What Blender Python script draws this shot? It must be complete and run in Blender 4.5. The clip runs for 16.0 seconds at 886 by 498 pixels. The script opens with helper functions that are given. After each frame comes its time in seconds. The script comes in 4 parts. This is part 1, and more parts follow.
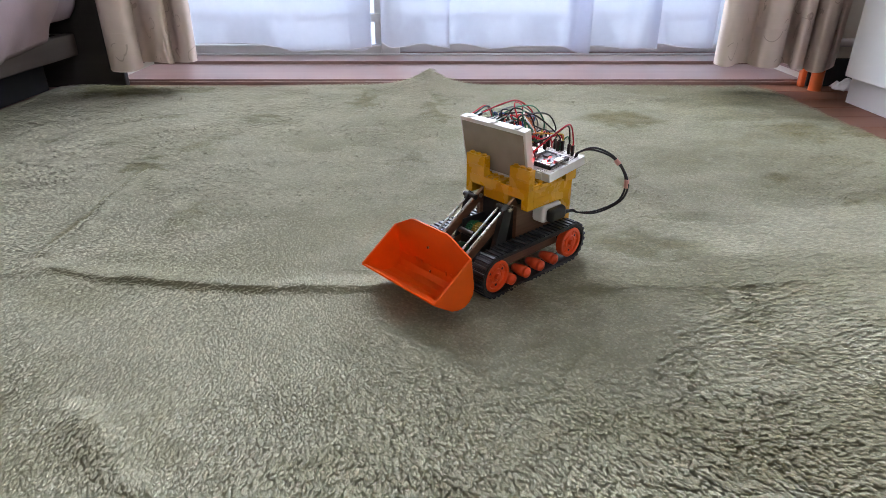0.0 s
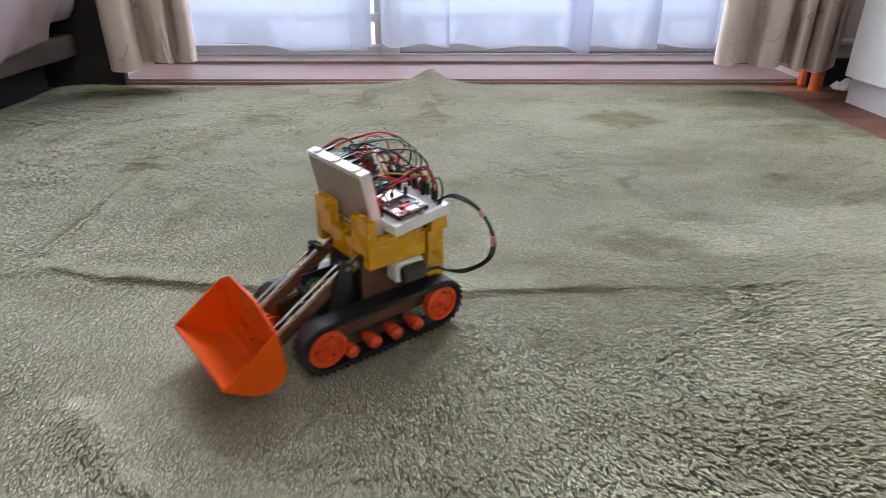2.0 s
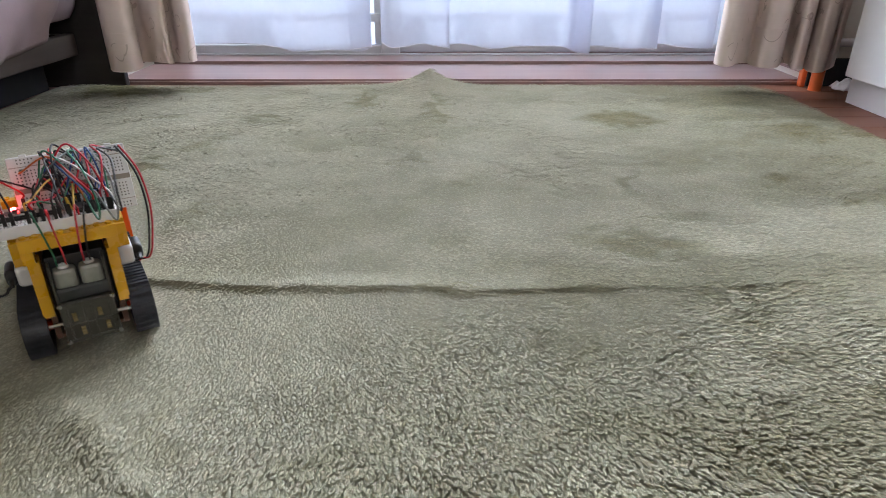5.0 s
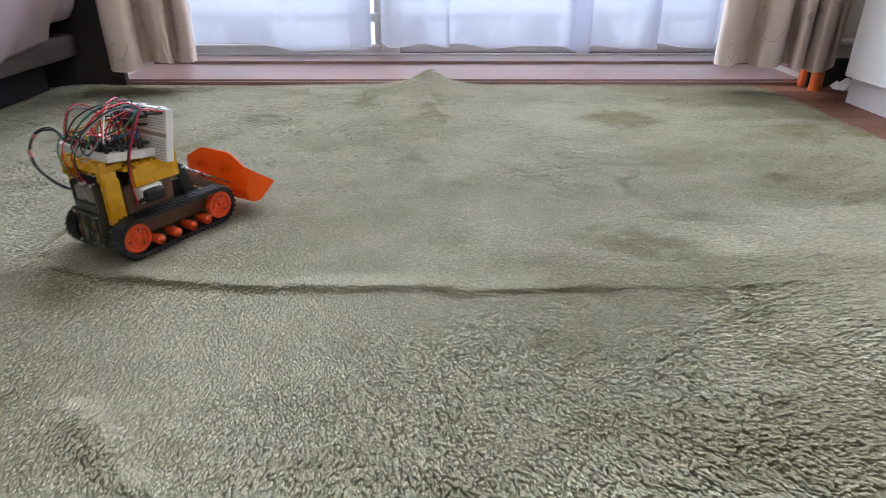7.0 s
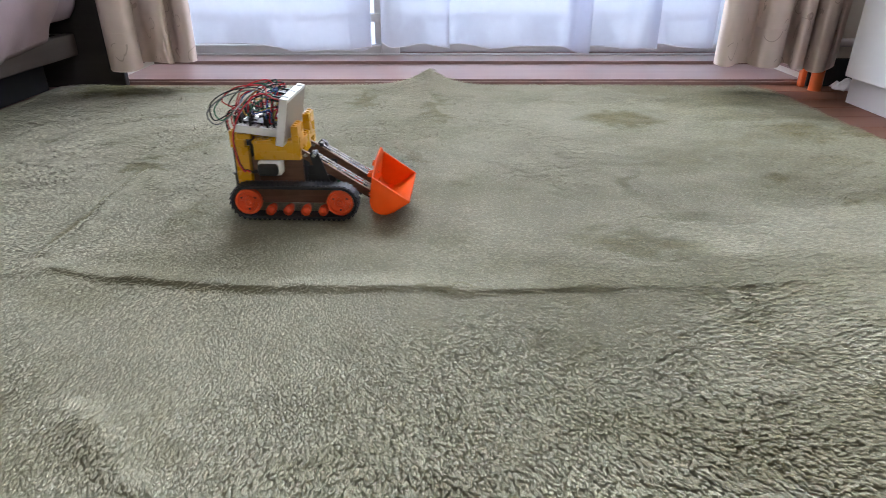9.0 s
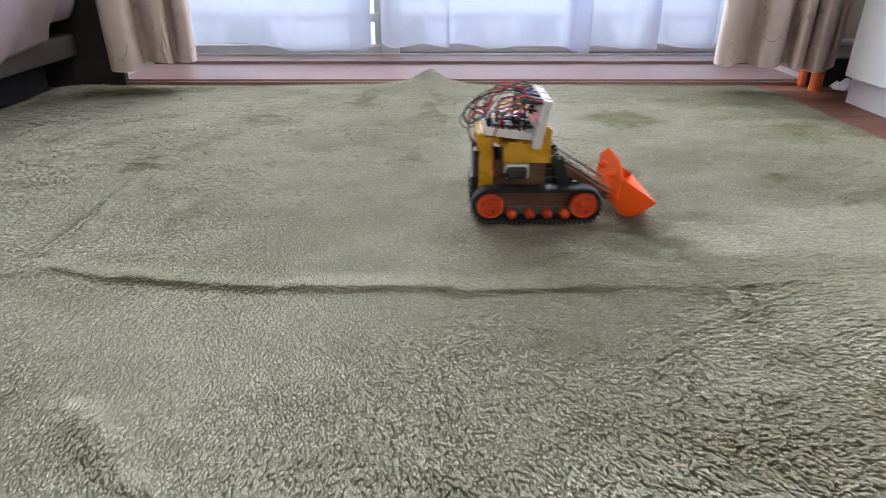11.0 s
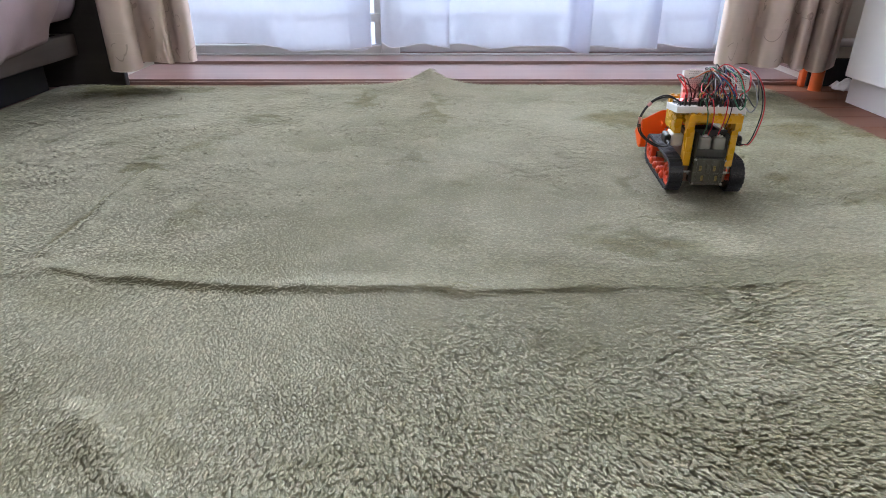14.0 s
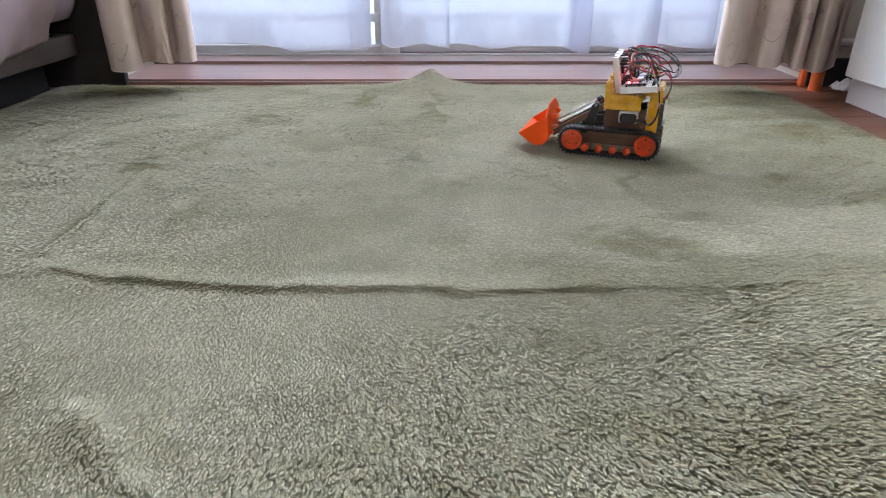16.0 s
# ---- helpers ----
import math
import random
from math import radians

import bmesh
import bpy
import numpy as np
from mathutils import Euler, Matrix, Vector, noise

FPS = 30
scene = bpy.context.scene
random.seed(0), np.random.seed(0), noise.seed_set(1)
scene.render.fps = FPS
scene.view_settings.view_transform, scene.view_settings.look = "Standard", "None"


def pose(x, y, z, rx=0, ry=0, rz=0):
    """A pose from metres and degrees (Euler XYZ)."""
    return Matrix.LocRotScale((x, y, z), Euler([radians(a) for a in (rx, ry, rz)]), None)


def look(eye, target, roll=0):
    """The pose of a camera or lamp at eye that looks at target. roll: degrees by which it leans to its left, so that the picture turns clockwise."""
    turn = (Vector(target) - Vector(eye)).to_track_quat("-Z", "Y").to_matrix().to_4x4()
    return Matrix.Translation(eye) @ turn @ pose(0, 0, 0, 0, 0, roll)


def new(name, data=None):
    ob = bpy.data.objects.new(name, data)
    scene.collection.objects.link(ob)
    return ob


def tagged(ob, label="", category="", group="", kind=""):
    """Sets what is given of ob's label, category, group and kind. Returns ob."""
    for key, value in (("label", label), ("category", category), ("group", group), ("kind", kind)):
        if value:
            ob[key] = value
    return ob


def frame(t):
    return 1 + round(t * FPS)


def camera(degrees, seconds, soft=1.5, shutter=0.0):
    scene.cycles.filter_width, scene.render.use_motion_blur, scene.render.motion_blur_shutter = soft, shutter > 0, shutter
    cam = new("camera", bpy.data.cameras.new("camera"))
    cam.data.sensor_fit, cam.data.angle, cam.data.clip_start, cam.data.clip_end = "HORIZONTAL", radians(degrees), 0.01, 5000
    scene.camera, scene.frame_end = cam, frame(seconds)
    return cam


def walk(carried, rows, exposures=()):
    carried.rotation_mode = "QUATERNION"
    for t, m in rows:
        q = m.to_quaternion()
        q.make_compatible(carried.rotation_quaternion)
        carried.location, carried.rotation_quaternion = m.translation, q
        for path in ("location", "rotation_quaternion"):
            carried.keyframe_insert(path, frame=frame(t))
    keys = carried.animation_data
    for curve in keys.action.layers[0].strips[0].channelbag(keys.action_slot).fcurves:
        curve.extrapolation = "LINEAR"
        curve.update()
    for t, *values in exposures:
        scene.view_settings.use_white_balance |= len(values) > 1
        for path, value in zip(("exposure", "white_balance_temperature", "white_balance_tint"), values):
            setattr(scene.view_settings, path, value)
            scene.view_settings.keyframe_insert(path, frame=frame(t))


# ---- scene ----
# ---- camera and light ----
cam = camera(70.2, 16.0, soft=0.62, shutter=0.7)
CAM = pose(0, 0, 0.2929, 90 - 26.06, 0, 0)
walk(cam, [(0, CAM), (16.0, CAM)], exposures=[(0, 0.0), (16.0, 0.0)])

world = bpy.data.worlds.new("daylight")
scene.world = world
world.use_nodes = True
wn = world.node_tree
sky = wn.nodes.new("ShaderNodeTexSky")
sky.sky_type, sky.sun_disc = "NISHITA", False
sky.sun_elevation, sky.sun_rotation = radians(40), radians(20)
wn.links.new(sky.outputs[0], wn.nodes["Background"].inputs[0])
wn.nodes["Background"].inputs[1].default_value = 0.15

WIN_Y = 1.50          # inner face of the window wall
XL, XR = -0.76, 0.84  # window opening
WIN_H = 1.95
FZ = -0.011           # wooden floor, under the rug's pile


def area(name, m, sx, sy, watts, colour):
    d = bpy.data.lights.new(name, "AREA")
    d.shape, d.size, d.size_y, d.energy, d.color = "RECTANGLE", sx, sy, watts, colour
    ob = new(name, d)
    ob.matrix_world = m
    return ob


area("window_daylight", look((-0.03, 1.785, 1.18), (-0.03, 0.0, 1.18)), 1.4, 1.4, 88, (0.87, 0.93, 1.0))
# added fill lamp; the rear wall has no window, it lifts the near side
area("rear_fill", look((0.9, -2.28, 1.5), (-0.4, 0.5, 0.1)), 1.5, 1.2, 12, (1.0, 0.95, 0.89))


# ---- materials ----
def material(name, colour, rough=0.5, metal=0.0, vary=0.12, scale=40.0, bump=0.0, bump_scale=200.0, spec=0.5, rand=0.0, coat=0.0, trans=0.0, sss=0.0):
    m = bpy.data.materials.new(name)
    m.use_nodes = True
    t = m.node_tree
    n, l = t.nodes, t.links
    p = n["Principled BSDF"]
    p.inputs["Roughness"].default_value, p.inputs["Metallic"].default_value = rough, metal
    p.inputs["Specular IOR Level"].default_value = spec
    p.inputs["Coat Weight"].default_value = coat
    p.inputs["Transmission Weight"].default_value = trans
    if sss:
        p.inputs["Subsurface Weight"].default_value = sss
        p.inputs["Subsurface Radius"].default_value = (0.003, 0.003, 0.003)
    tc = n.new("ShaderNodeTexCoord")
    no = n.new("ShaderNodeTexNoise")
    no.inputs["Scale"].default_value, no.inputs["Detail"].default_value = scale, 5
    l.new(tc.outputs["Object"], no.inputs["Vector"])
    ramp = n.new("ShaderNodeMapRange")
    ramp.inputs[1].default_value, ramp.inputs[2].default_value = 0.3, 0.7
    ramp.inputs[3].default_value, ramp.inputs[4].default_value = 1 - vary, 1 + vary
    l.new(no.outputs["Fac"], ramp.inputs[0])
    mul = n.new("ShaderNodeVectorMath")
    mul.operation = "SCALE"
    mul.inputs[0].default_value = colour
    l.new(ramp.outputs[0], mul.inputs["Scale"])
    out = mul.outputs[0]
    if rand:
        oi = n.new("ShaderNodeObjectInfo")
        r2 = n.new("ShaderNodeMapRange")
        r2.inputs[3].default_value, r2.inputs[4].default_value = 1 - rand, 1 + rand
        l.new(oi.outputs["Random"], r2.inputs[0])
        m2 = n.new("ShaderNodeVectorMath")
        m2.operation = "SCALE"
        l.new(out, m2.inputs[0])
        l.new(r2.outputs[0], m2.inputs["Scale"])
        out = m2.outputs[0]
    l.new(out, p.inputs["Base Color"])
    rr = n.new("ShaderNodeMapRange")
    rr.inputs[3].default_value, rr.inputs[4].default_value = max(0.02, rough - 0.08), min(1, rough + 0.08)
    l.new(no.outputs["Fac"], rr.inputs[0])
    l.new(rr.outputs[0], p.inputs["Roughness"])
    if bump:
        nb = n.new("ShaderNodeTexNoise")
        nb.inputs["Scale"].default_value, nb.inputs["Detail"].default_value = bump_scale, 4
        l.new(tc.outputs["Object"], nb.inputs["Vector"])
        b = n.new("ShaderNodeBump")
        b.inputs["Strength"].default_value, b.inputs["Distance"].default_value = bump, 0.002
        l.new(nb.outputs["Fac"], b.inputs["Height"])
        l.new(b.outputs[0], p.inputs["Normal"])
    return m


def glowing(name, colour, strength):
    m = material(name, colour, 0.3)
    p = m.node_tree.nodes["Principled BSDF"]
    p.inputs["Emission Color"].default_value = (*colour, 1)
    p.inputs["Emission Strength"].default_value = strength
    return m


def wood(name, light, dark, along=(1, 0, 0), rough=0.45, fine=1.0, rand=0.0):
    """Grain stretched along one axis."""
    m = material(name, light, rough, vary=0.1, scale=30 * fine, rand=rand)
    t = m.node_tree
    n, l = t.nodes, t.links
    p = n["Principled BSDF"]
    tc = n["Texture Coordinate"]
    mp = n.new("ShaderNodeMapping")
    mp.inputs["Scale"].default_value = [6 * fine if a else 90 * fine for a in along]
    l.new(tc.outputs["Object"], mp.inputs["Vector"])
    g = n.new("ShaderNodeTexNoise")
    g.inputs["Scale"].default_value, g.inputs["Detail"].default_value = 1.0, 6
    l.new(mp.outputs[0], g.inputs["Vector"])
    mix = n.new("ShaderNodeMix")
    mix.data_type = "RGBA"
    mix.inputs["A"].default_value, mix.inputs["B"].default_value = (*dark, 1), (*light, 1)
    cr = n.new("ShaderNodeMapRange")
    cr.inputs[1].default_value, cr.inputs[2].default_value = 0.35, 0.65
    l.new(g.outputs["Fac"], cr.inputs[0])
    l.new(cr.outputs[0], mix.inputs["Factor"])
    src = mix.outputs["Result"]
    for lk in list(p.inputs["Base Color"].links):
        node = lk.from_node
        l.new(src, [x for x in n if x.bl_idname == "ShaderNodeVectorMath"][0].inputs[0])
    b = n.new("ShaderNodeBump")
    b.inputs["Strength"].default_value, b.inputs["Distance"].default_value = 0.15, 0.001
    l.new(g.outputs["Fac"], b.inputs["Height"])
    l.new(b.outputs[0], p.inputs["Normal"])
    return m


M_YELLOW = material("yellow_brick_plastic", (0.68, 0.345, 0.008), 0.28, vary=0.03, scale=60, rand=0.015, bump=0.03)
M_ORANGE = material("orange_plastic", (0.90, 0.125, 0.006), 0.48, vary=0.05, scale=80, bump=0.06, bump_scale=500, spec=0.3)
_n = M_ORANGE.node_tree.nodes
_tl, _ms = _n.new("ShaderNodeBsdfTranslucent"), _n.new("ShaderNodeMixShader")
_tl.inputs[0].default_value, _ms.inputs[0].default_value = (0.9, 0.10, 0.01, 1), 0.22
for _a, _b in ((_n["Principled BSDF"].outputs[0], _ms.inputs[1]), (_tl.outputs[0], _ms.inputs[2]), (_ms.outputs[0], _n["Material Output"].inputs[0])):
    M_ORANGE.node_tree.links.new(_a, _b)
M_REDORANGE = material("red_orange_plastic", (0.72, 0.07, 0.012), 0.4, vary=0.07, scale=120)
M_RUBBER = material("black_rubber", (0.016, 0.017, 0.022), 0.55, vary=0.3, scale=150, bump=0.2, bump_scale=800)
M_PADS = material("black_track_rubber", (0.022, 0.024, 0.032), 0.42, vary=0.25, scale=150, rand=0.25)
M_PLY = wood("brown_stained_plywood", (0.175, 0.088, 0.052), (0.115, 0.055, 0.032), (1, 0, 0), 0.5, 3.0)
M_PLYEDGE = wood("pale_plywood_edge", (0.40, 0.26, 0.17), (0.26, 0.15, 0.09), (1, 0, 0), 0.6, 4.0)
M_WHITEP = material("white_abs_plastic", (0.78, 0.77, 0.76), 0.4, vary=0.04, scale=50, bump=0.02)
M_HOLE = material("contact_hole_dark", (0.09, 0.085, 0.085), 0.7)
M_BACKING = material("grey_adhesive_backing", (0.31, 0.26, 0.21), 0.35, vary=0.12, scale=45, spec=0.6)
M_BLACKP = material("black_plastic", (0.014, 0.014, 0.015), 0.38, vary=0.2, scale=90)
M_DARK = material("dark_grey_nylon", (0.024, 0.025, 0.028), 0.45, vary=0.15, scale=90)
M_SMOKE = material("smoked_gearbox_plastic", (0.055, 0.05, 0.04), 0.3, vary=0.2, scale=70)
M_STEEL = material("steel", (0.45, 0.44, 0.43), 0.28, 1.0, vary=0.08, scale=120)
M_MOTOR = material("motor_can_metal", (0.24, 0.235, 0.215), 0.36, 0.3, vary=0.1, scale=100)
M_GEARY = material("yellow_gear_nylon", (0.38, 0.27, 0.04), 0.45)
M_GEARB = material("brown_gear_nylon", (0.24, 0.17, 0.06), 0.45)
M_GEARG = material("green_gear_nylon", (0.012, 0.13, 0.055), 0.45)
M_PCB = material("black_circuit_board", (0.018, 0.018, 0.024), 0.35, vary=0.3, scale=200)
M_SHIELD = material("solder_shield_metal", (0.7, 0.7, 0.7), 0.3, 1.0)
M_LED = glowing("red_led", (1.0, 0.03, 0.04), 130)
M_LED2 = glowing("dim_red_led", (1.0, 0.03, 0.03), 9)
M_TAPE = material("pink_tape", (0.62, 0.30, 0.26), 0.5)
WIRE = {k: material(k + "_wire_insulation", c, 0.38, vary=0.05) for k, c in dict(
    red=(0.55, 0.012, 0.025), black=(0.012, 0.012, 0.014), green=(0.015, 0.16, 0.075), blue=(0.02, 0.07, 0.25),
    yellow=(0.62, 0.40, 0.06), white=(0.7, 0.68, 0.66), orange=(0.6, 0.16, 0.03), grey=(0.22, 0.22, 0.22)).items()}

M_WALL = material("cream_wallpaper", (0.74, 0.70, 0.63), 0.85, vary=0.04, scale=6, bump=0.15, bump_scale=150)
M_CEIL = material("white_ceiling_paper", (0.82, 0.81, 0.78), 0.9, vary=0.03, scale=6)
M_FRAME = wood("pale_pinkish_window_wood", (0.30, 0.20, 0.18), (0.26, 0.165, 0.15), (1, 0, 0), 0.32, 0.4)
M_ALU = material("white_aluminium_sash", (0.72, 0.72, 0.73), 0.35, 0.2, vary=0.03)
M_FLOOR = wood("red_brown_floor_board", (0.22, 0.082, 0.042), (0.16, 0.056, 0.028), (1, 0, 0), 0.42, 0.35, rand=0.12)
M_FLOOR.node_tree.nodes["Bump"].inputs["Strength"].default_value = 0.03
M_CABINET = material("white_cabinet_laminate", (0.74, 0.74, 0.75), 0.4, vary=0.03, scale=8)
M_BEDWOOD = wood("taupe_bed_rail_wood", (0.095, 0.075, 0.066), (0.07, 0.054, 0.046), (0, 1, 0), 0.5, 0.4)
M_END_BOARD = wood("near_black_board", (0.035, 0.030, 0.030), (0.025, 0.021, 0.021), (1, 0, 0), 0.5, 0.4)
# near-black fill for dark hollows: bed underside, toy body, behind the drape
M_BLACKOUT = material("dark_hollow_fill", (0.03, 0.03, 0.035), 0.8)
# colour stands in for the dark under the bed
M_UNDERBED = material("black_underbed_fill", (0.008, 0.008, 0.011), 0.7)
M_QUILT = material("mauve_grey_quilt", (0.26, 0.19, 0.20), 0.85, vary=0.08, scale=14, bump=0.35, bump_scale=320)
M_TOWEL = material("white_towelling", (0.72, 0.70, 0.70), 0.95, vary=0.1, scale=60, bump=0.8, bump_scale=260)
M_ORANGEPOLE = material("orange_red_varnished_wood", (0.62, 0.13, 0.035), 0.3, vary=0.1, scale=30)
M_SHADE = material("grey_rounded_clump", (0.26, 0.26, 0.27), 0.9, vary=0.15, scale=20)
M_GROUNDOUT = material("pale_concrete_terrace", (0.62, 0.62, 0.60), 0.9, vary=0.08, scale=8)


def curtain_cloth():
    """Beige drapery with brown scrolling vines and a faint weave."""
    m = material("beige_vine_drapery", (0.78, 0.66, 0.61), 0.85, vary=0.05, scale=20, bump=0.3, bump_scale=900)
    t = m.node_tree
    n, l = t.nodes, t.links
    p = n["Principled BSDF"]
    base = p.inputs["Base Color"].links[0].from_socket
    uv = n.new("ShaderNodeUVMap")
    no = n.new("ShaderNodeTexNoise")
    no.inputs["Scale"].default_value, no.inputs["Detail"].default_value = 10, 1
    l.new(uv.outputs[0], no.inputs["Vector"])
    v = n.new("ShaderNodeVectorMath")
    v.operation = "MULTIPLY_ADD"
    v.inputs[1].default_value = (0.05, 0.05, 0)
    l.new(no.outputs["Color"], v.inputs[0])
    l.new(uv.outputs[0], v.inputs[2])
    vo = n.new("ShaderNodeTexVoronoi")
    vo.feature = "F1"
    vo.inputs["Scale"].default_value = 21
    l.new(v.outputs[0], vo.inputs["Vector"])
    # thin rings round the cell centres, broken into arcs
    a = n.new("ShaderNodeMath"); a.operation = "SUBTRACT"; a.inputs[1].default_value = 0.36
    l.new(vo.outputs["Distance"], a.inputs[0])
    b = n.new("ShaderNodeMath"); b.operation = "ABSOLUTE"
    l.new(a.outputs[0], b.inputs[0])
    c = n.new("ShaderNodeMapRange")
    c.inputs[1].default_value, c.inputs[2].default_value = 0.012, 0.024
    c.inputs[3].default_value, c.inputs[4].default_value = 1, 0
    l.new(b.outputs[0], c.inputs[0])
    br = n.new("ShaderNodeTexNoise"); br.inputs["Scale"].default_value = 22
    l.new(uv.outputs[0], br.inputs["Vector"])
    g = n.new("ShaderNodeMath"); g.operation = "GREATER_THAN"; g.inputs[1].default_value = 0.5
    l.new(br.outputs["Fac"], g.inputs[0])
    k = n.new("ShaderNodeMath"); k.operation = "MULTIPLY"
    l.new(c.outputs[0], k.inputs[0]); l.new(g.outputs[0], k.inputs[1])
    k2 = n.new("ShaderNodeMath"); k2.operation = "MULTIPLY"; k2.inputs[1].default_value = 0.40
    l.new(k.outputs[0], k2.inputs[0])
    mix = n.new("ShaderNodeMix"); mix.data_type = "RGBA"
    mix.inputs["B"].default_value = (0.26, 0.17, 0.12, 1)
    l.new(k2.outputs[0], mix.inputs["Factor"]); l.new(base, mix.inputs["A"])
    l.new(mix.outputs["Result"], p.inputs["Base Color"])
    tl, ms = n.new("ShaderNodeBsdfTranslucent"), n.new("ShaderNodeMixShader")
    l.new(mix.outputs["Result"], tl.inputs[0])
    ms.inputs[0].default_value = 0.14
    l.new(p.outputs[0], ms.inputs[1]); l.new(tl.outputs[0], ms.inputs[2])
    l.new(ms.outputs[0], n["Material Output"].inputs[0])
    return m


def sheer_cloth():
    m = bpy.data.materials.new("white_sheer_voile")
    m.use_nodes = True
    t = m.node_tree
    n, l = t.nodes, t.links
    n.remove(n["Principled BSDF"])
    tr, df, tp = n.new("ShaderNodeBsdfTranslucent"), n.new("ShaderNodeBsdfDiffuse"), n.new("ShaderNodeBsdfTransparent")
    tr.inputs[0].default_value = (0.87, 0.90, 0.99, 1)
    df.inputs[0].default_value = (0.82, 0.82, 0.86, 1)
    uv = n.new("ShaderNodeUVMap")
    w = n.new("ShaderNodeTexNoise"); w.inputs["Scale"].default_value = 60
    l.new(uv.outputs[0], w.inputs["Vector"])
    fac = n.new("ShaderNodeMapRange"); fac.inputs[3].default_value, fac.inputs[4].default_value = 0.11, 0.17
    l.new(w.outputs["Fac"], fac.inputs[0])
    m1, m2 = n.new("ShaderNodeMixShader"), n.new("ShaderNodeMixShader")
    m1.inputs[0].default_value = 0.22
    l.new(tr.outputs[0], m1.inputs[1]); l.new(df.outputs[0], m1.inputs[2])
    l.new(fac.outputs[0], m2.inputs[0]); l.new(m1.outputs[0], m2.inputs[1]); l.new(tp.outputs[0], m2.inputs[2])
    l.new(m2.outputs[0], n["Material Output"].inputs[0])
    return m


def rug_pile():
    """Sage plush: fine tufts, darker tone for brushed pile and painted shade."""
    m = bpy.data.materials.new("sage_green_plush")
    m.use_nodes = True
    t = m.node_tree
    n, l = t.nodes, t.links
    p = n["Principled BSDF"]
    p.inputs["Roughness"].default_value = 0.9
    p.inputs["Specular IOR Level"].default_value = 0.15
    p.inputs["Sheen Weight"].default_value = 0.14
    p.inputs["Sheen Tint"].default_value = (0.82, 0.90, 1.0, 1)
    p.inputs["Sheen Roughness"].default_value = 0.5
    tc = n.new("ShaderNodeTexCoord")

    def nz(scale, detail, stretch=(1, 1, 1), dist=0.0):
        mp = n.new("ShaderNodeMapping"); mp.inputs["Scale"].default_value = stretch
        l.new(tc.outputs["Object"], mp.inputs["Vector"])
        x = n.new("ShaderNodeTexNoise")
        x.inputs["Scale"].default_value, x.inputs["Detail"].default_value, x.inputs["Distortion"].default_value = scale, detail, dist
        l.new(mp.outputs[0], x.inputs["Vector"])
        return x

    def rng(src, a, b, c, d):
        x = n.new("ShaderNodeMapRange")
        for i, v in enumerate((a, b, c, d)):
            x.inputs[i + 1].default_value = v
        l.new(src, x.inputs[0])
        return x.outputs[0]

    nap_shade = n.new("ShaderNodeAttribute"); nap_shade.attribute_name = "nap_shade"
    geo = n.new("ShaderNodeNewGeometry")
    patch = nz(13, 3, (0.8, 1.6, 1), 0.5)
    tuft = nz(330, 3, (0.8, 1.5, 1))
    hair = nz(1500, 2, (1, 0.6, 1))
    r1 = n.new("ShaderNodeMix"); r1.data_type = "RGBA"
    # B: darker tone for brushed pile and for painted shade
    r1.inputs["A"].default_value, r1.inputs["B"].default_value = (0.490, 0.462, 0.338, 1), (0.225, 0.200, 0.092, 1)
    l.new(nap_shade.outputs["Fac"], r1.inputs["Factor"])
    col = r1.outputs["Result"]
    for src, lo, hi, a, b in ((patch.outputs["Fac"], 0.3, 0.7, 0.94, 1.05), (geo.outputs["Random Per Island"], 0, 1, 0.78, 1.19), (hair.outputs["Fac"], 0.3, 0.7, 0.9, 1.1)):
        s = n.new("ShaderNodeVectorMath"); s.operation = "SCALE"
        l.new(col, s.inputs[0]); l.new(rng(src, lo, hi, a, b), s.inputs["Scale"])
        col = s.outputs[0]
    l.new(col, p.inputs["Base Color"])
    b1 = n.new("ShaderNodeBump"); b1.inputs["Strength"].default_value, b1.inputs["Distance"].default_value = 0.3, 0.001
    l.new(tuft.outputs["Fac"], b1.inputs["Height"])
    b2 = n.new("ShaderNodeBump"); b2.inputs["Strength"].default_value, b2.inputs["Distance"].default_value = 0.5, 0.0008
    l.new(hair.outputs["Fac"], b2.inputs["Height"]); l.new(b1.outputs[0], b2.inputs["Normal"])
    l.new(b2.outputs[0], p.inputs["Normal"])
    # fibres pass light on
    tl, ms = n.new("ShaderNodeBsdfTranslucent"), n.new("ShaderNodeMixShader")
    l.new(col, tl.inputs[0])
    ms.inputs[0].default_value = 0.17
    l.new(p.outputs[0], ms.inputs[1]); l.new(tl.outputs[0], ms.inputs[2])
    l.new(ms.outputs[0], n["Material Output"].inputs[0])
    return m


M_DRAPE, M_SHEER, M_RUG = curtain_cloth(), sheer_cloth(), rug_pile()
M_HEM = material("white_hem_stitching", (0.78, 0.78, 0.82), 0.8)


# ---- mesh helpers ----
def part(name, bm, mat, parent=None, label="", smooth=False, scale=1.0):
    """Links a bmesh as one mesh object, under parent where given."""
    if scale != 1.0:
        bmesh.ops.scale(bm, vec=(scale,) * 3, verts=bm.verts)
    me = bpy.data.meshes.new(name)
    bm.to_mesh(me)
    bm.free()
    for q in me.polygons:
        q.use_smooth = smooth
    for x in mat if isinstance(mat, (list, tuple)) else [mat]:
        me.materials.append(x)
    ob = new(name, me)
    if parent is not None:
        ob.parent = parent
    if label:
        ob["label"] = label
    return ob


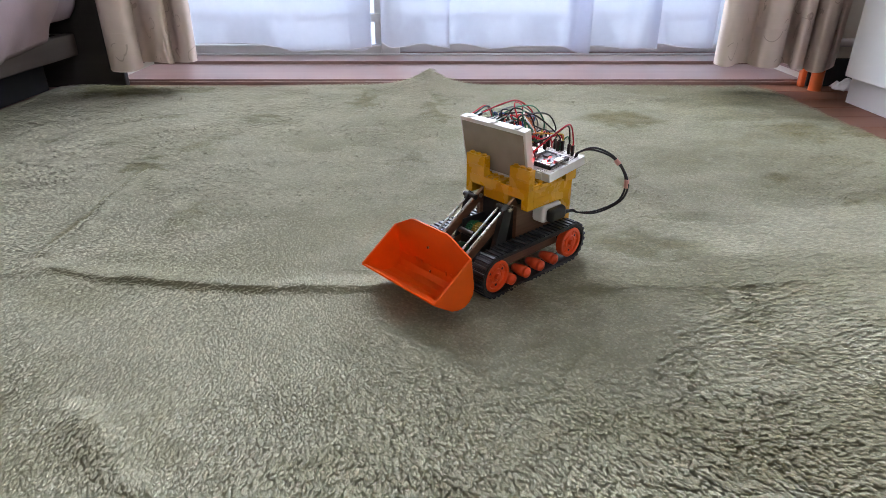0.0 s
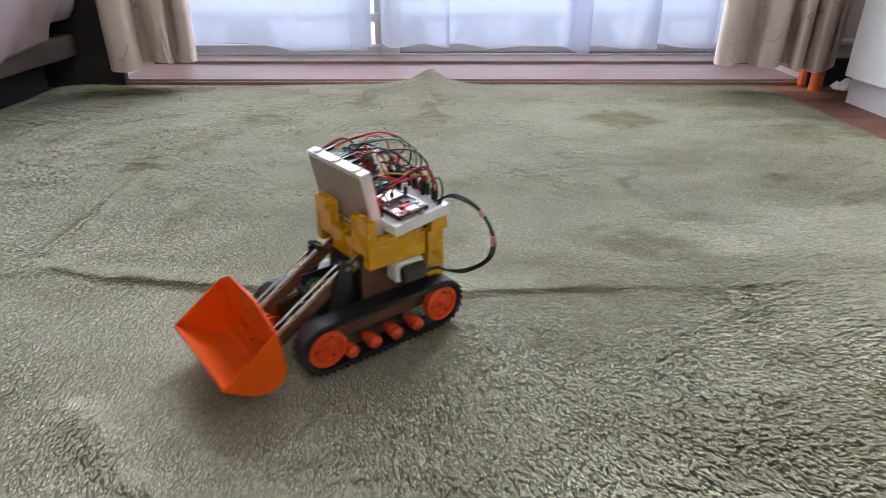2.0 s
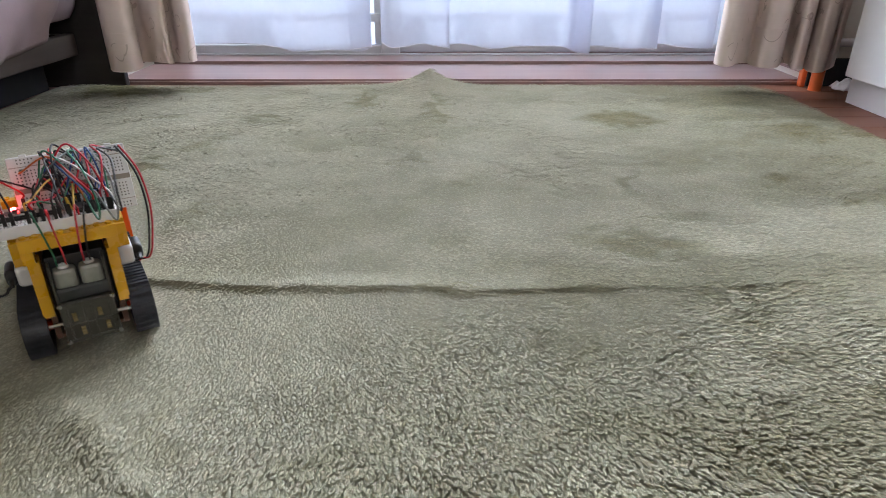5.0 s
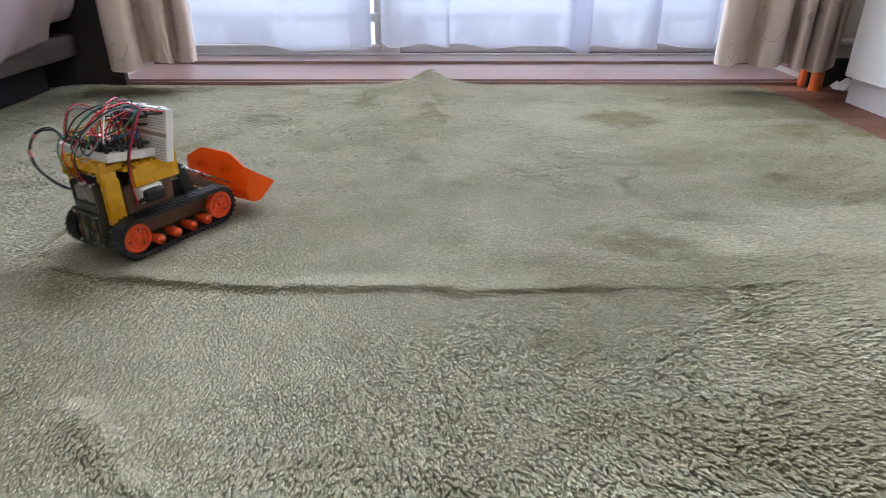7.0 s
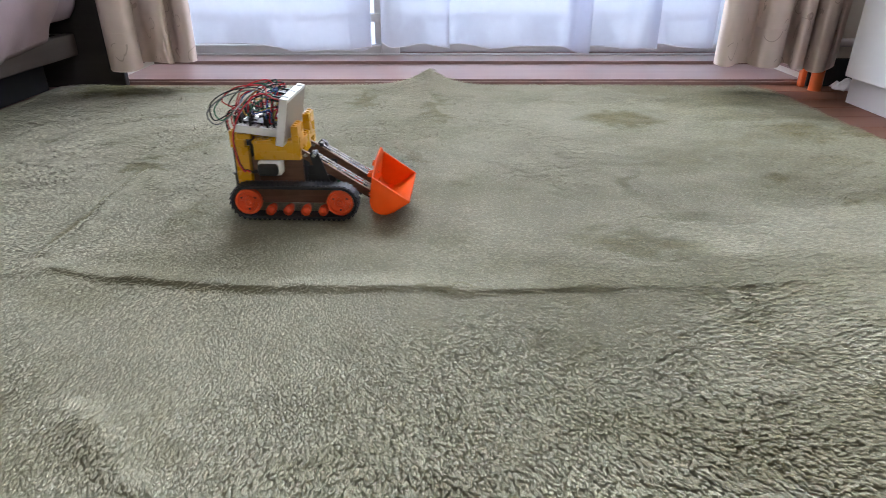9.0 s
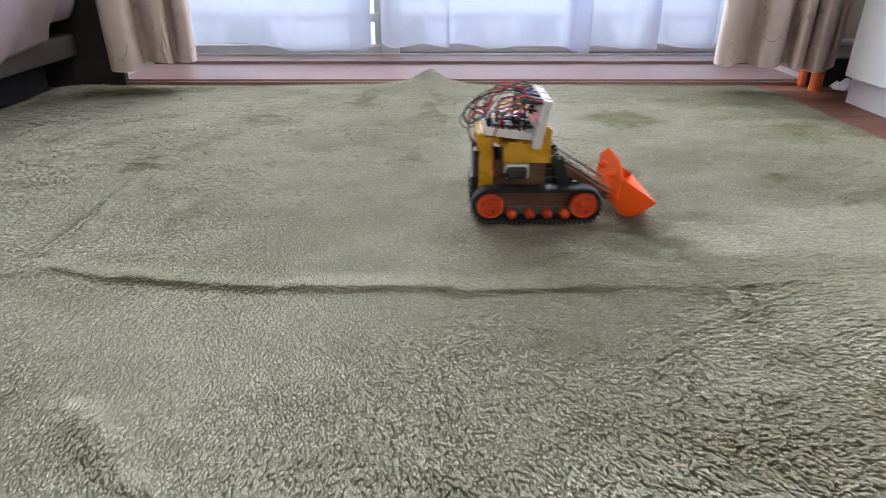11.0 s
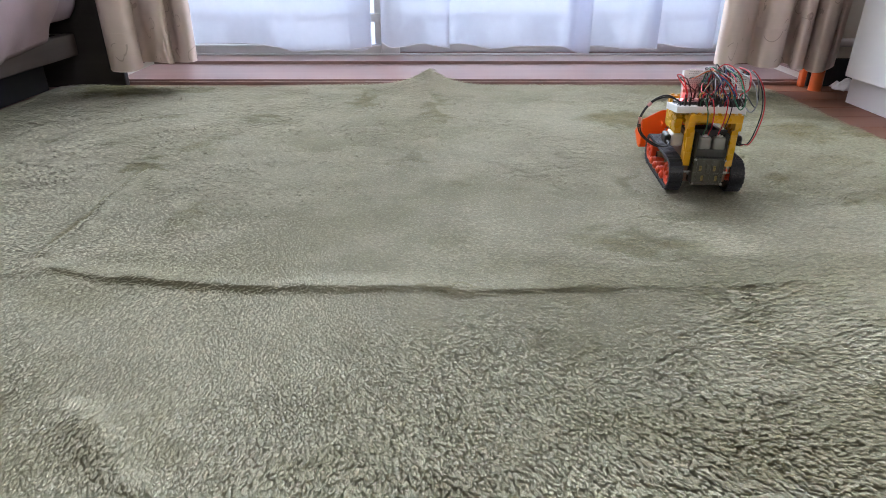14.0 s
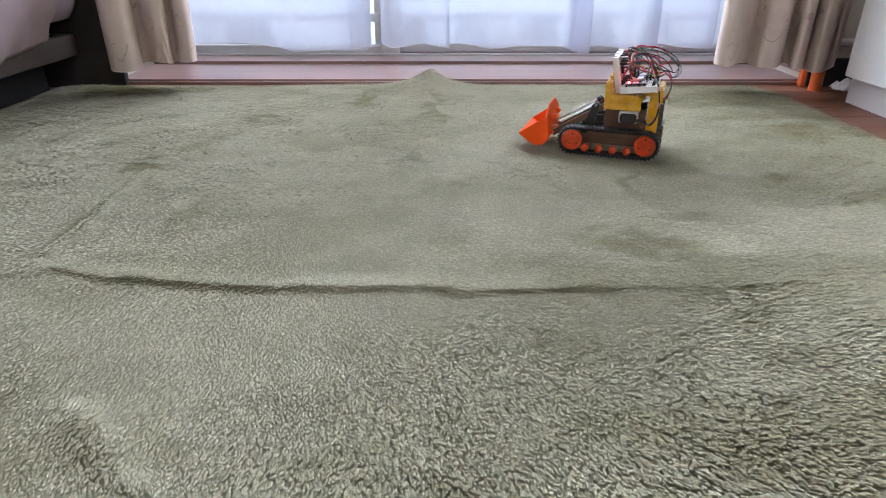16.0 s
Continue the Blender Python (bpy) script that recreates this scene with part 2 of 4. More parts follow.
def add_box(bm, lo, hi, bevel=0.0, rot=None, seg=2):
    r = bmesh.ops.create_cube(bm, size=1)
    vs = r["verts"]
    c = [(a + b) / 2 for a, b in zip(lo, hi)]
    for v in vs:
        v.co = Vector([v.co[i] * (hi[i] - lo[i]) + c[i] for i in range(3)])
    if bevel:
        es = list({e for v in vs for e in v.link_edges})
        g = bmesh.ops.bevel(bm, geom=es, offset=bevel, segments=seg, affect="EDGES", profile=0.5)
        vs = list({v for f in g["faces"] for v in f.verts} | {v for v in vs if v.is_valid})
    if rot is not None:
        bmesh.ops.transform(bm, matrix=rot, verts=vs)
    return vs


def box(lo, hi, bevel=0.0, rot=None, seg=2):
    bm = bmesh.new()
    add_box(bm, lo, hi, bevel, rot, seg)
    return bm


def add_cyl(bm, a, b, r1, r2=None, n=16):
    a, b = Vector(a), Vector(b)
    d = b - a
    m = Matrix.Translation((a + b) / 2) @ d.to_track_quat("Z", "Y").to_matrix().to_4x4()
    return bmesh.ops.create_cone(bm, cap_ends=True, segments=n, radius1=r1, radius2=r1 if r2 is None else r2, depth=d.length, matrix=m)["verts"]


def cyl(a, b, r1, r2=None, n=16):
    bm = bmesh.new()
    add_cyl(bm, a, b, r1, r2, n)
    return bm


def add_tube(bm, pts, r, n=6):
    """A round tube through points."""
    pts = [Vector(p) for p in pts]
    rings, up = [], Vector((0.13, 0.31, 1)).normalized()
    for i, p in enumerate(pts):
        d = (pts[min(i + 1, len(pts) - 1)] - pts[max(i - 1, 0)]).normalized()
        s = d.cross(up)
        if s.length < 1e-3:
            s = d.cross(Vector((1, 0, 0)))
        s.normalize()
        u = s.cross(d)
        up = u
        rings.append([bm.verts.new(p + r * (math.cos(2 * math.pi * k / n) * s + math.sin(2 * math.pi * k / n) * u)) for k in range(n)])
    for a, b in zip(rings, rings[1:]):
        for k in range(n):
            bm.faces.new((a[k], a[(k + 1) % n], b[(k + 1) % n], b[k]))
    bm.faces.new(rings[0][::-1])
    bm.faces.new(rings[-1])


def spline(ctrl, steps=8):
    """Catmull-Rom through control points."""
    c = [Vector(p) for p in ctrl]
    c = [2 * c[0] - c[1]] + c + [2 * c[-1] - c[-2]]
    out = []
    for i in range(1, len(c) - 2):
        for k in range(steps):
            t = k / steps
            out.append(0.5 * ((2 * c[i]) + (c[i + 1] - c[i - 1]) * t + (2 * c[i - 1] - 5 * c[i] + 4 * c[i + 1] - c[i + 2]) * t * t
                              + (3 * c[i] - c[i - 1] - 3 * c[i + 1] + c[i + 2]) * t ** 3))
    return out + [c[-2]]


def extrude_profile(pts, y0, y1):
    """A prism: outline in x, z, from y0 to y1."""
    bm = bmesh.new()
    a = [bm.verts.new((x, y0, z)) for x, z in pts]
    b = [bm.verts.new((x, y1, z)) for x, z in pts]
    bm.faces.new(a)
    bm.faces.new(b[::-1])
    for i in range(len(pts)):
        j = (i + 1) % len(pts)
        bm.faces.new((a[j], a[i], b[i], b[j]))
    bmesh.ops.recalc_face_normals(bm, faces=bm.faces)
    return bm


def sheet_mesh(name, fx, nu, nv, mat, parent=None, thickness=0.0, smooth=True):
    """A grid sheet from fx(u, v) -> xyz, with UVs in metres along u and v."""
    vs = [fx(i / nu, j / nv) for j in range(nv + 1) for i in range(nu + 1)]
    fs = [(j * (nu + 1) + i, j * (nu + 1) + i + 1, (j + 1) * (nu + 1) + i + 1, (j + 1) * (nu + 1) + i) for j in range(nv) for i in range(nu)]
    me = bpy.data.meshes.new(name)
    me.from_pydata(vs, [], fs)
    uvl = me.uv_layers.new(name="UVMap")
    row = vs[:nu + 1]
    acc = [0.0]
    for a, b in zip(row, row[1:]):
        acc.append(acc[-1] + (Vector(a) - Vector(b)).length)
    for q in me.polygons:
        q.use_smooth = smooth
        for li in q.loop_indices:
            vi = me.loops[li].vertex_index
            uvl.data[li].uv = (acc[vi % (nu + 1)], vs[vi][2])
    me.materials.append(mat)
    ob = new(name, me)
    if parent is not None:
        ob.parent = parent
    if thickness:
        md = ob.modifiers.new("thickness", "SOLIDIFY")
        md.thickness, md.offset = thickness, 0
    return ob


def value_noise(x, y, seed):
    """Smooth lattice noise over arrays, 0 to 1."""
    rng = np.random.RandomState(seed)
    tab = rng.rand(512, 512)
    xi, yi = np.floor(x).astype(int), np.floor(y).astype(int)
    fx, fy = x - xi, y - yi
    fx, fy = fx * fx * (3 - 2 * fx), fy * fy * (3 - 2 * fy)
    a, b = tab[xi % 512, yi % 512], tab[(xi + 1) % 512, yi % 512]
    c, d = tab[xi % 512, (yi + 1) % 512], tab[(xi + 1) % 512, (yi + 1) % 512]
    return (a * (1 - fx) + b * fx) * (1 - fy) + (c * (1 - fx) + d * fx) * fy


# ---- the room ----
ROOM_L, ROOM_R, ROOM_B, ROOM_H = -1.75, 1.65, -2.4, 2.4


def structure(ob, label, category):
    return tagged(ob, label, category, kind="structure")


def room():
    t = 0.12
    floor = structure(part("floor", box((ROOM_L, ROOM_B, -0.06), (ROOM_R, WIN_Y, FZ - 0.008)), M_FLOOR), "red-brown varnished wooden floor under a green rug", "floor")
    # boards run along the window wall
    row = 0
    me = None
    bm = box((-0.4495, 0.0005, -0.008), (0.4495, 0.0745, 0.0), 0.0008, seg=1)
    for yy in [WIN_Y - 0.075 * (k + 1) for k in range(9)]:
        for k in range(4):
            x = -1.3 + 0.9 * k + (row % 3) * 0.3
            if x > 1.25:
                continue
            if me is None:
                ob = part("floor_board", bm, M_FLOOR, floor)
                me = ob.data
            else:
                ob = new("floor_board", me)
                ob.parent = floor
            ob.location = (x, yy, FZ)
        row += 1
    ceiling = structure(part("ceiling", box((ROOM_L, ROOM_B, ROOM_H), (ROOM_R, WIN_Y, ROOM_H + 0.1)), M_CEIL), "plain white papered ceiling", "ceiling")
    structure(part("wall_west", box((ROOM_L - t, ROOM_B, -0.06), (ROOM_L, WIN_Y, ROOM_H)), M_WALL), "cream papered wall beside the bed", "wall")
    structure(part("wall_east", box((ROOM_R, ROOM_B, -0.06), (ROOM_R + t, WIN_Y, ROOM_H)), M_WALL), "cream papered wall behind the cabinet", "wall")
    structure(part("wall_south", box((ROOM_L, ROOM_B - t, -0.06), (ROOM_R, ROOM_B, ROOM_H)), M_WALL), "plain cream papered wall", "wall")
    bm = bmesh.new()
    y0, y1 = WIN_Y, WIN_Y + 0.38
    add_box(bm, (ROOM_L, y0, -0.06), (XL, y1, ROOM_H))
    add_box(bm, (XR, y0, -0.06), (ROOM_R, y1, ROOM_H))
    add_box(bm, (XL, y0, WIN_H), (XR, y1, ROOM_H))
    add_box(bm, (XL, y0, -0.06), (XR, y1, FZ - 0.004))
    structure(part("wall_north", bm, M_WALL), "cream papered wall with a deep sliding window", "wall")
    # low glossy threshold boards in front of the sliding sashes
    win = structure(new("window_1"), "wide sliding window with glossy pale wooden threshold boards", "window")
    part("threshold_edge", box((XL, 1.494, FZ), (XR, 1.4995, -0.003), 0.001), M_FRAME, win)
    part("threshold_board", box((XL, 1.500, FZ - 0.003), (XR, 1.698, 0.002), 0.001), M_FRAME, win)
    part("threshold_groove", box((XL, 1.6985, FZ - 0.003), (XR, 1.7035, 0.0006)), M_BEDWOOD, win)
    part("threshold_board", box((XL, 1.704, FZ - 0.003), (XR, 1.795, 0.0095), 0.0015), M_FRAME, win)
    part("track_lip", box((XL, 1.7955, FZ - 0.003), (XR, 1.803, 0.0135), 0.001), M_ALU, win)
    part("sash_track", box((XL, 1.8035, FZ - 0.003), (XR, 1.878, 0.010), 0.001), M_FRAME, win)
    # boards added over the bright reveals to darken them
    for x0, x1 in ((XL + 0.0005, XL + 0.007), (XR - 0.007, XR - 0.0005)):
        part("reveal_board", box((x0, 1.501, 0.0165), (x1, 1.790, WIN_H - 0.002), 0.001), M_FRAME, win)
    yf = 1.823
    for x0, x1, dy in ((XL, -0.12, 0.0), (-0.19, XR, 0.03)):
        sash = part("sash", box((x0, yf + dy - 0.012, 0.011), (x0 + 0.05, yf + dy + 0.012, WIN_H - 0.02), 0.002), M_ALU, win)
        part("stile", box((x1 - 0.05, yf + dy - 0.012, 0.011), (x1, yf + dy + 0.012, WIN_H - 0.02), 0.002), M_ALU, sash)
        part("bottom_rail", box((x0 + 0.05, yf + dy - 0.012, 0.011), (x1 - 0.05, yf + dy + 0.012, 0.034), 0.002), M_ALU, sash)
        part("rail_bead", box((x0 + 0.05, yf + dy - 0.016, 0.094), (x1 - 0.05, yf + dy + 0.012, 0.116), 0.001), M_ALU, sash)
        part("top_rail", box((x0 + 0.05, yf + dy - 0.012, WIN_H - 0.08), (x1 - 0.05, yf + dy + 0.012, WIN_H - 0.02), 0.002), M_ALU, sash)
    # terrace outside, under the added rounded clumps
    structure(part("ground", box((-30, WIN_Y + 0.38, -0.36), (30, 60, -0.30)), M_GROUNDOUT), "pale terrace outside the window", "ground")


room()
M_SKYGLOW = glowing("white_overcast_glow", (0.74, 0.84, 1.0), 0.80)
structure(part("backdrop", box((-3, 2.72, -0.29), (3, 2.74, 3.4)), M_SKYGLOW), "plain white overcast brightness outside the window", "backdrop")


RUG_FAR, RUG_RIGHT = 1.462, 0.740

# pile brushed the other way, and painted corner and fold shade: x, y, half sizes, depth of tone; far half of the rug,
# then the near half
NAP_SHADE_FAR = [(0.334, 1.158, 0.072, 0.075, 0.85), (0.528, 1.172, 0.032, 0.036, 0.6), (0.612, 1.076, 0.085, 0.070, 0.8), (0.565, 1.341, 0.042, 0.046, 0.7), (0.518, 0.974, 0.060, 0.018, 0.45),
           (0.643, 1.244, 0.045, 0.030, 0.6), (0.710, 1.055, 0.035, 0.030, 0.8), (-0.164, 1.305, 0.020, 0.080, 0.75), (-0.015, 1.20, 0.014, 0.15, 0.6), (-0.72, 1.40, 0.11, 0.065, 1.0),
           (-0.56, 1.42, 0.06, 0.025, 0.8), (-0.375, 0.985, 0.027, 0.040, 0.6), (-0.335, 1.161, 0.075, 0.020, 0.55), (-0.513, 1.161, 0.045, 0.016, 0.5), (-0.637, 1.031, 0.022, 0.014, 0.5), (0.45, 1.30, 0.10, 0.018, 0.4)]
NAP_SHADE_NEAR = [(0.378, 0.901, 0.050, 0.036, 0.55), (0.448, 0.823, 0.034, 0.030, 0.75), (0.544, 0.752, 0.025, 0.018, 0.7), (0.60, 0.878, 0.075, 0.012, 0.55), (-0.054, 0.908, 0.014, 0.065, 0.4), (0.020, 0.806, 0.016, 0.024, 0.45),
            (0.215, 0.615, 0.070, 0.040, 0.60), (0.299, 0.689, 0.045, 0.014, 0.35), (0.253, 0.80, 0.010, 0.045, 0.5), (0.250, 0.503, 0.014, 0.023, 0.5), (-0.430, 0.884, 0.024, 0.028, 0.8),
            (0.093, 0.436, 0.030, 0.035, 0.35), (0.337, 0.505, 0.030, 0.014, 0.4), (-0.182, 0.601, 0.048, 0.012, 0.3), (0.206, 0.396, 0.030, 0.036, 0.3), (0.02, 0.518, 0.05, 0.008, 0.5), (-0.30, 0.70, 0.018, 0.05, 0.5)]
NAP_SHADE_MARKS = NAP_SHADE_FAR + NAP_SHADE_NEAR


def rug_height(X, Y):
    """Height of the rug's backing over the floor's rug plane: folds, a raised far hem, broad waviness."""
    def ridge(p, q, height, width, steep=1.0, wob_a=0.005):
        (x0, y0), (x1, y1) = p, q
        dx, dy = x1 - x0, y1 - y0
        L = math.hypot(dx, dy)
        t = np.clip(((X - x0) * dx + (Y - y0) * dy) / L ** 2, 0, 1)
        wob = wob_a * (np.sin(t * L * 31 + 1) + 0.6 * np.sin(t * L * 73))
        d = ((X - x0) * -dy + (Y - y0) * dx) / L - wob
        e = np.hypot(X - (x0 + t * dx), Y - (y0 + t * dy))
        d2 = np.where((t > 0) & (t < 1), np.abs(d), e)
        w = np.where(d < 0, width / steep, width)
        fade = np.minimum(1, np.minimum(t, 1 - t) * 6 + 0.3)
        return height * fade * np.exp(-(d2 / w) ** 2)

    Z = np.zeros_like(X)
    # the long fold across: a slow rise from the far side and a steep near face
    for p, q, h, w in (((-0.405, 0.560), (-0.315, 0.537), 0.0036, 0.020), ((-0.33, 0.538), (-0.14, 0.518), 0.0050, 0.022), ((-0.16, 0.518), (-0.02, 0.521), 0.0052, 0.022),
                       ((-0.035, 0.522), (0.03, 0.508), 0.0050, 0.022), ((0.015, 0.509), (0.17, 0.519), 0.0042, 0.022), ((0.15, 0.518), (0.32, 0.526), 0.0020, 0.026)):
        Z = np.maximum(Z, ridge(p, q, h, w, 6.5, 0.002))
    # sharp crease towards the bed, and softer swells
    for p, q, h, w, k in (((-0.432, 0.885), (-0.421, 0.66), 0.0070, 0.016, 3.0), ((-0.421, 0.68), (-0.421, 0.575), 0.0080, 0.016, 3.0), ((-0.421, 0.59), (-0.470, 0.44), 0.0085, 0.016, 3.0),
                          ((-0.430, 0.875), (-0.355, 0.768), 0.0045, 0.018, 1.3), ((-0.36, 0.775), (-0.285, 0.64), 0.0038, 0.020, 1.3), ((0.255, 0.84), (0.245, 0.75), 0.003, 0.012, 1.6),
                          ((-0.066, 0.833), (-0.015, 1.03), 0.0045, 0.022, 1.5), ((-0.018, 1.0), (-0.028, 1.30), 0.008, 0.030, 1.5), ((-0.17, 0.27), (-0.265, 0.355), 0.006, 0.016, 2.0), ((0.245, 0.53), (0.265, 0.47), 0.003, 0.012, 1.5)):
        Z = np.maximum(Z, ridge(p, q, h, w, k, 0.003))
    # pinched valley along the crease
    for p, q in (((-0.434, 0.890), (-0.423, 0.66)), ((-0.423, 0.67), (-0.424, 0.575)), ((-0.424, 0.585), (-0.474, 0.44))):
        Z = Z - ridge(p, q, 0.0065, 0.0055, 1.0, 0.003)
    hem = np.clip((Y - 1.24) / (RUG_FAR - 1.24), 0, 1)
    ax = np.abs(X + 0.030)
    Z = Z + 0.036 * hem ** 1.5 * np.exp(-(ax / 0.042) ** 1.2) + 0.006 * hem * np.exp(-(ax / 0.12) ** 2)
    return Z + 0.004 * (value_noise(X * 5 + 9, Y * 7 + 3, 1) - 0.5) + 0.0022 * (value_noise(X * 19, Y * 24, 2) - 0.5)


def rug_nap_shade(X, Y):
    """0 to 1: darker tone of pile brushed against the light, with shade painted in."""
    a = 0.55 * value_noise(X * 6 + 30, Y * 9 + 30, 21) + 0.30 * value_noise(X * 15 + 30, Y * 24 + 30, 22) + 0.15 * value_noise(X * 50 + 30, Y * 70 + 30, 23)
    near_left = np.clip((0.12 - X) / 0.25, 0, 1) * np.clip((0.56 - Y) / 0.12, 0, 1)
    # tone paler further off; drape and cabinet shade painted in at right
    n = np.clip(0.25 - 0.16 * np.clip((Y - 0.48) / 0.15, 0, 1) + np.clip((a - 0.575 + 0.10 * X) * 1.8, -0.1, 0.20) - 0.04 * near_left + 0.38 * np.clip((X - 0.2) / 0.4, 0, 1) * np.clip((Y - 0.55) / 0.4, 0, 1), 0, 0.75)
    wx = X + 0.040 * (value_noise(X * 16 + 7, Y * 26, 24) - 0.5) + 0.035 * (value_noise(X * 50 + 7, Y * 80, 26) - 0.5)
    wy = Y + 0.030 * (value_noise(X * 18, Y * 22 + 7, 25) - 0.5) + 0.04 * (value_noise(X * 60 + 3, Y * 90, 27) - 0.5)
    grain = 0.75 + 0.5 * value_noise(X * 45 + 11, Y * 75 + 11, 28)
    for x, y, rx, ry, k in NAP_SHADE_MARKS:
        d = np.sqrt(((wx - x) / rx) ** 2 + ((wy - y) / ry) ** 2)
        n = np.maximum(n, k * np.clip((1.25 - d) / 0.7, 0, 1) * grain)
    # shade of the parted pile, painted as a dark line along the crease by the bed
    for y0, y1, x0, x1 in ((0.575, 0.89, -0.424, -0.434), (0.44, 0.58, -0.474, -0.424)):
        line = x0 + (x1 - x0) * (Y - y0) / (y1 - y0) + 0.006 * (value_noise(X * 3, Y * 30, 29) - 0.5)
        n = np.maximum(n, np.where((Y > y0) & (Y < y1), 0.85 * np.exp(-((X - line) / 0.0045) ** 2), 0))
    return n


def mesh_from(name, co, faces, nap_shade, mat, smooth):
    me = bpy.data.meshes.new(name)
    k = faces.shape[1]
    me.vertices.add(len(co)); me.vertices.foreach_set("co", co.ravel().astype(np.float32))
    me.loops.add(faces.size); me.loops.foreach_set("vertex_index", faces.ravel().astype(np.int32))
    me.polygons.add(len(faces))
    me.polygons.foreach_set("loop_start", np.arange(0, faces.size, k, dtype=np.int32))
    me.polygons.foreach_set("use_smooth", np.full(len(faces), smooth))
    at = me.attributes.new("nap_shade", "FLOAT", "POINT")
    at.data.foreach_set("value", nap_shade.astype(np.float32))
    me.update(calc_edges=True)
    me.materials.append(mat)
    return new(name, me)


def rug_edges(y):
    """Left and right edge at depth y, with a rounded far corner on the right."""
    left = np.full_like(y, -0.878)
    r = 0.075
    cut = np.where(y > RUG_FAR - r, r - np.sqrt(np.maximum(0.0, r * r - (y - RUG_FAR + r) ** 2)), 0)
    return left, RUG_RIGHT - cut


def plush_rug():
    """A backing sheet with folds, and on it leaf-shaped tufts of pile that lie as brushed."""
    ys = np.concatenate([np.arange(-0.55, 0.15, 0.02), np.arange(0.15, RUG_FAR, 0.0045)])
    s = np.linspace(0, 1, 380)
    L, R = rug_edges(ys)
    X = L[:, None] + (R - L)[:, None] * s[None, :]
    Y = np.repeat(ys[:, None], len(s), 1)
    Z = rug_height(X, Y) - 0.0045
    edge = np.minimum(np.minimum(s, 1 - s)[None, :] * 150, (RUG_FAR - Y) / 0.010)
    Z = np.where(edge < 1, Z - 0.006 * (1 - np.clip(edge, 0, 1)) ** 2, Z)
    base = np.arange(X.size).reshape(X.shape)
    quads = np.stack([base[:-1, :-1], base[:-1, 1:], base[1:, 1:], base[1:, :-1]], -1).reshape(-1, 4)
    rug = mesh_from("rug", np.stack([X, Y, Z], -1).reshape(-1, 3), quads, rug_nap_shade(X, Y).ravel(), M_RUG, True)
    tagged(rug, "sage green plush rug with raised folds, lying on a wooden floor", "rug")
    rng = np.random.RandomState(5)
    px, py, size = [], [], []
    for y0, y1, x0, x1, step in ((0.20, 0.62, -0.56, 0.56, 0.0025), (0.62, 0.90, -0.82, 0.73, 0.0028), (0.90, 1.15, -0.85, 0.73, 0.0033), (1.15, 1.456, -0.85, 0.73, 0.0041), (-0.54, 0.20, -0.83, 0.73, 0.0072), (0.20, 0.90, -0.83, 0.73, 0.0072)):
        gx, gy = np.meshgrid(np.arange(x0, x1, step), np.arange(y0, y1, step))
        gx = gx + (np.arange(gx.shape[0])[:, None] % 2) * step * 0.5
        gx = gx.ravel() + (rng.rand(gx.size) - 0.5) * step * 0.9
        gy = gy.ravel() + (rng.rand(gy.size) - 0.5) * step * 0.9
        L, R = rug_edges(gy)
        seen = np.abs(gx) < 0.72 * (gy + 0.13) + 0.03
        ok = (gx > L + 0.004) & (gx < R - 0.004) & (~seen if step > 0.006 else seen)
        px.append(gx[ok]); py.append(gy[ok]); size.append(np.full(ok.sum(), step / 0.0025))
    px, py, size = np.concatenate(px), np.concatenate(py), np.concatenate(size)
    n = len(px)
    z = rug_height(px, py) - 0.0030
    nap_shade = rug_nap_shade(px, py)
    # the pile leans away from the window; its direction wanders, and tufts clump
    flat = np.clip((0.06 - px) / 0.24, 0, 1) * np.clip((0.60 - py) / 0.10, 0, 1)
    ang = -1.35 + (value_noise(px * 4 + 60, py * 5 + 60, 31) - 0.5) * 0.7 + (value_noise(px * 22 + 60, py * 26 + 60, 32) - 0.5) * 0.4 + (rng.rand(n) - 0.5) * 0.7
    clump = value_noise(px * 150 + 50, py * 190 + 50, 33)
    stand = value_noise(px * 9 + 20, py * 13 + 20, 34)
    far = np.clip((py - 0.45) / 0.55, 0, 1)
    ln = 0.0047 * np.sqrt(size) * (0.7 + 0.6 * rng.rand(n))
    wd = 0.00122 * size * (0.7 + 0.6 * rng.rand(n))
    lift = (0.0008 + 0.0008 * clump + 0.0015 * rng.rand(n)) * (0.75 + 0.5 * stand) * (1 - 0.22 * far) * (1 - 0.42 * flat) * (1 + 0.30 * np.clip(px / 0.2, -0.3, 1) * (1 - far))
    dx, dy = np.cos(ang), np.sin(ang)
    P = np.stack([px, py, z], -1)
    D, S, U = np.stack([dx, dy, 0 * dx], -1), np.stack([-dy, dx, 0 * dx], -1), np.array([0, 0, 1.0])
    bend = (rng.rand(n) - 0.5)[:, None] * 0.4

    def at(along, across, up):
        return P + D * (ln * along)[:, None] + S * (wd * across)[:, None] + S * bend * (ln * along * along)[:, None] + U * (lift * up)[:, None]

    co = np.stack([at(-0.25, 0, 0), at(0.40, 1.0, 0.35), at(0.40, -1.0, 0.35), at(0.45, 0, 0.95), at(0.86, 0.62, 0.85), at(0.86, -0.62, 0.85), at(1.05, 0, 1.15)], 1).reshape(-1, 3)
    b = np.arange(n)[:, None] * 7
    tri = np.concatenate([b + np.array([f]) for f in ([0, 3, 1], [0, 2, 3], [1, 3, 4], [3, 6, 4], [3, 5, 6], [3, 2, 5])], 0)
    pile = mesh_from("pile", co, tri, np.repeat(nap_shade, 7), M_RUG, True)
    pile.parent = rug
    tagged(pile, "short sage green plush pile, brushed patches and shade in its colour", kind="stuff")
    return rug


rug = plush_rug()


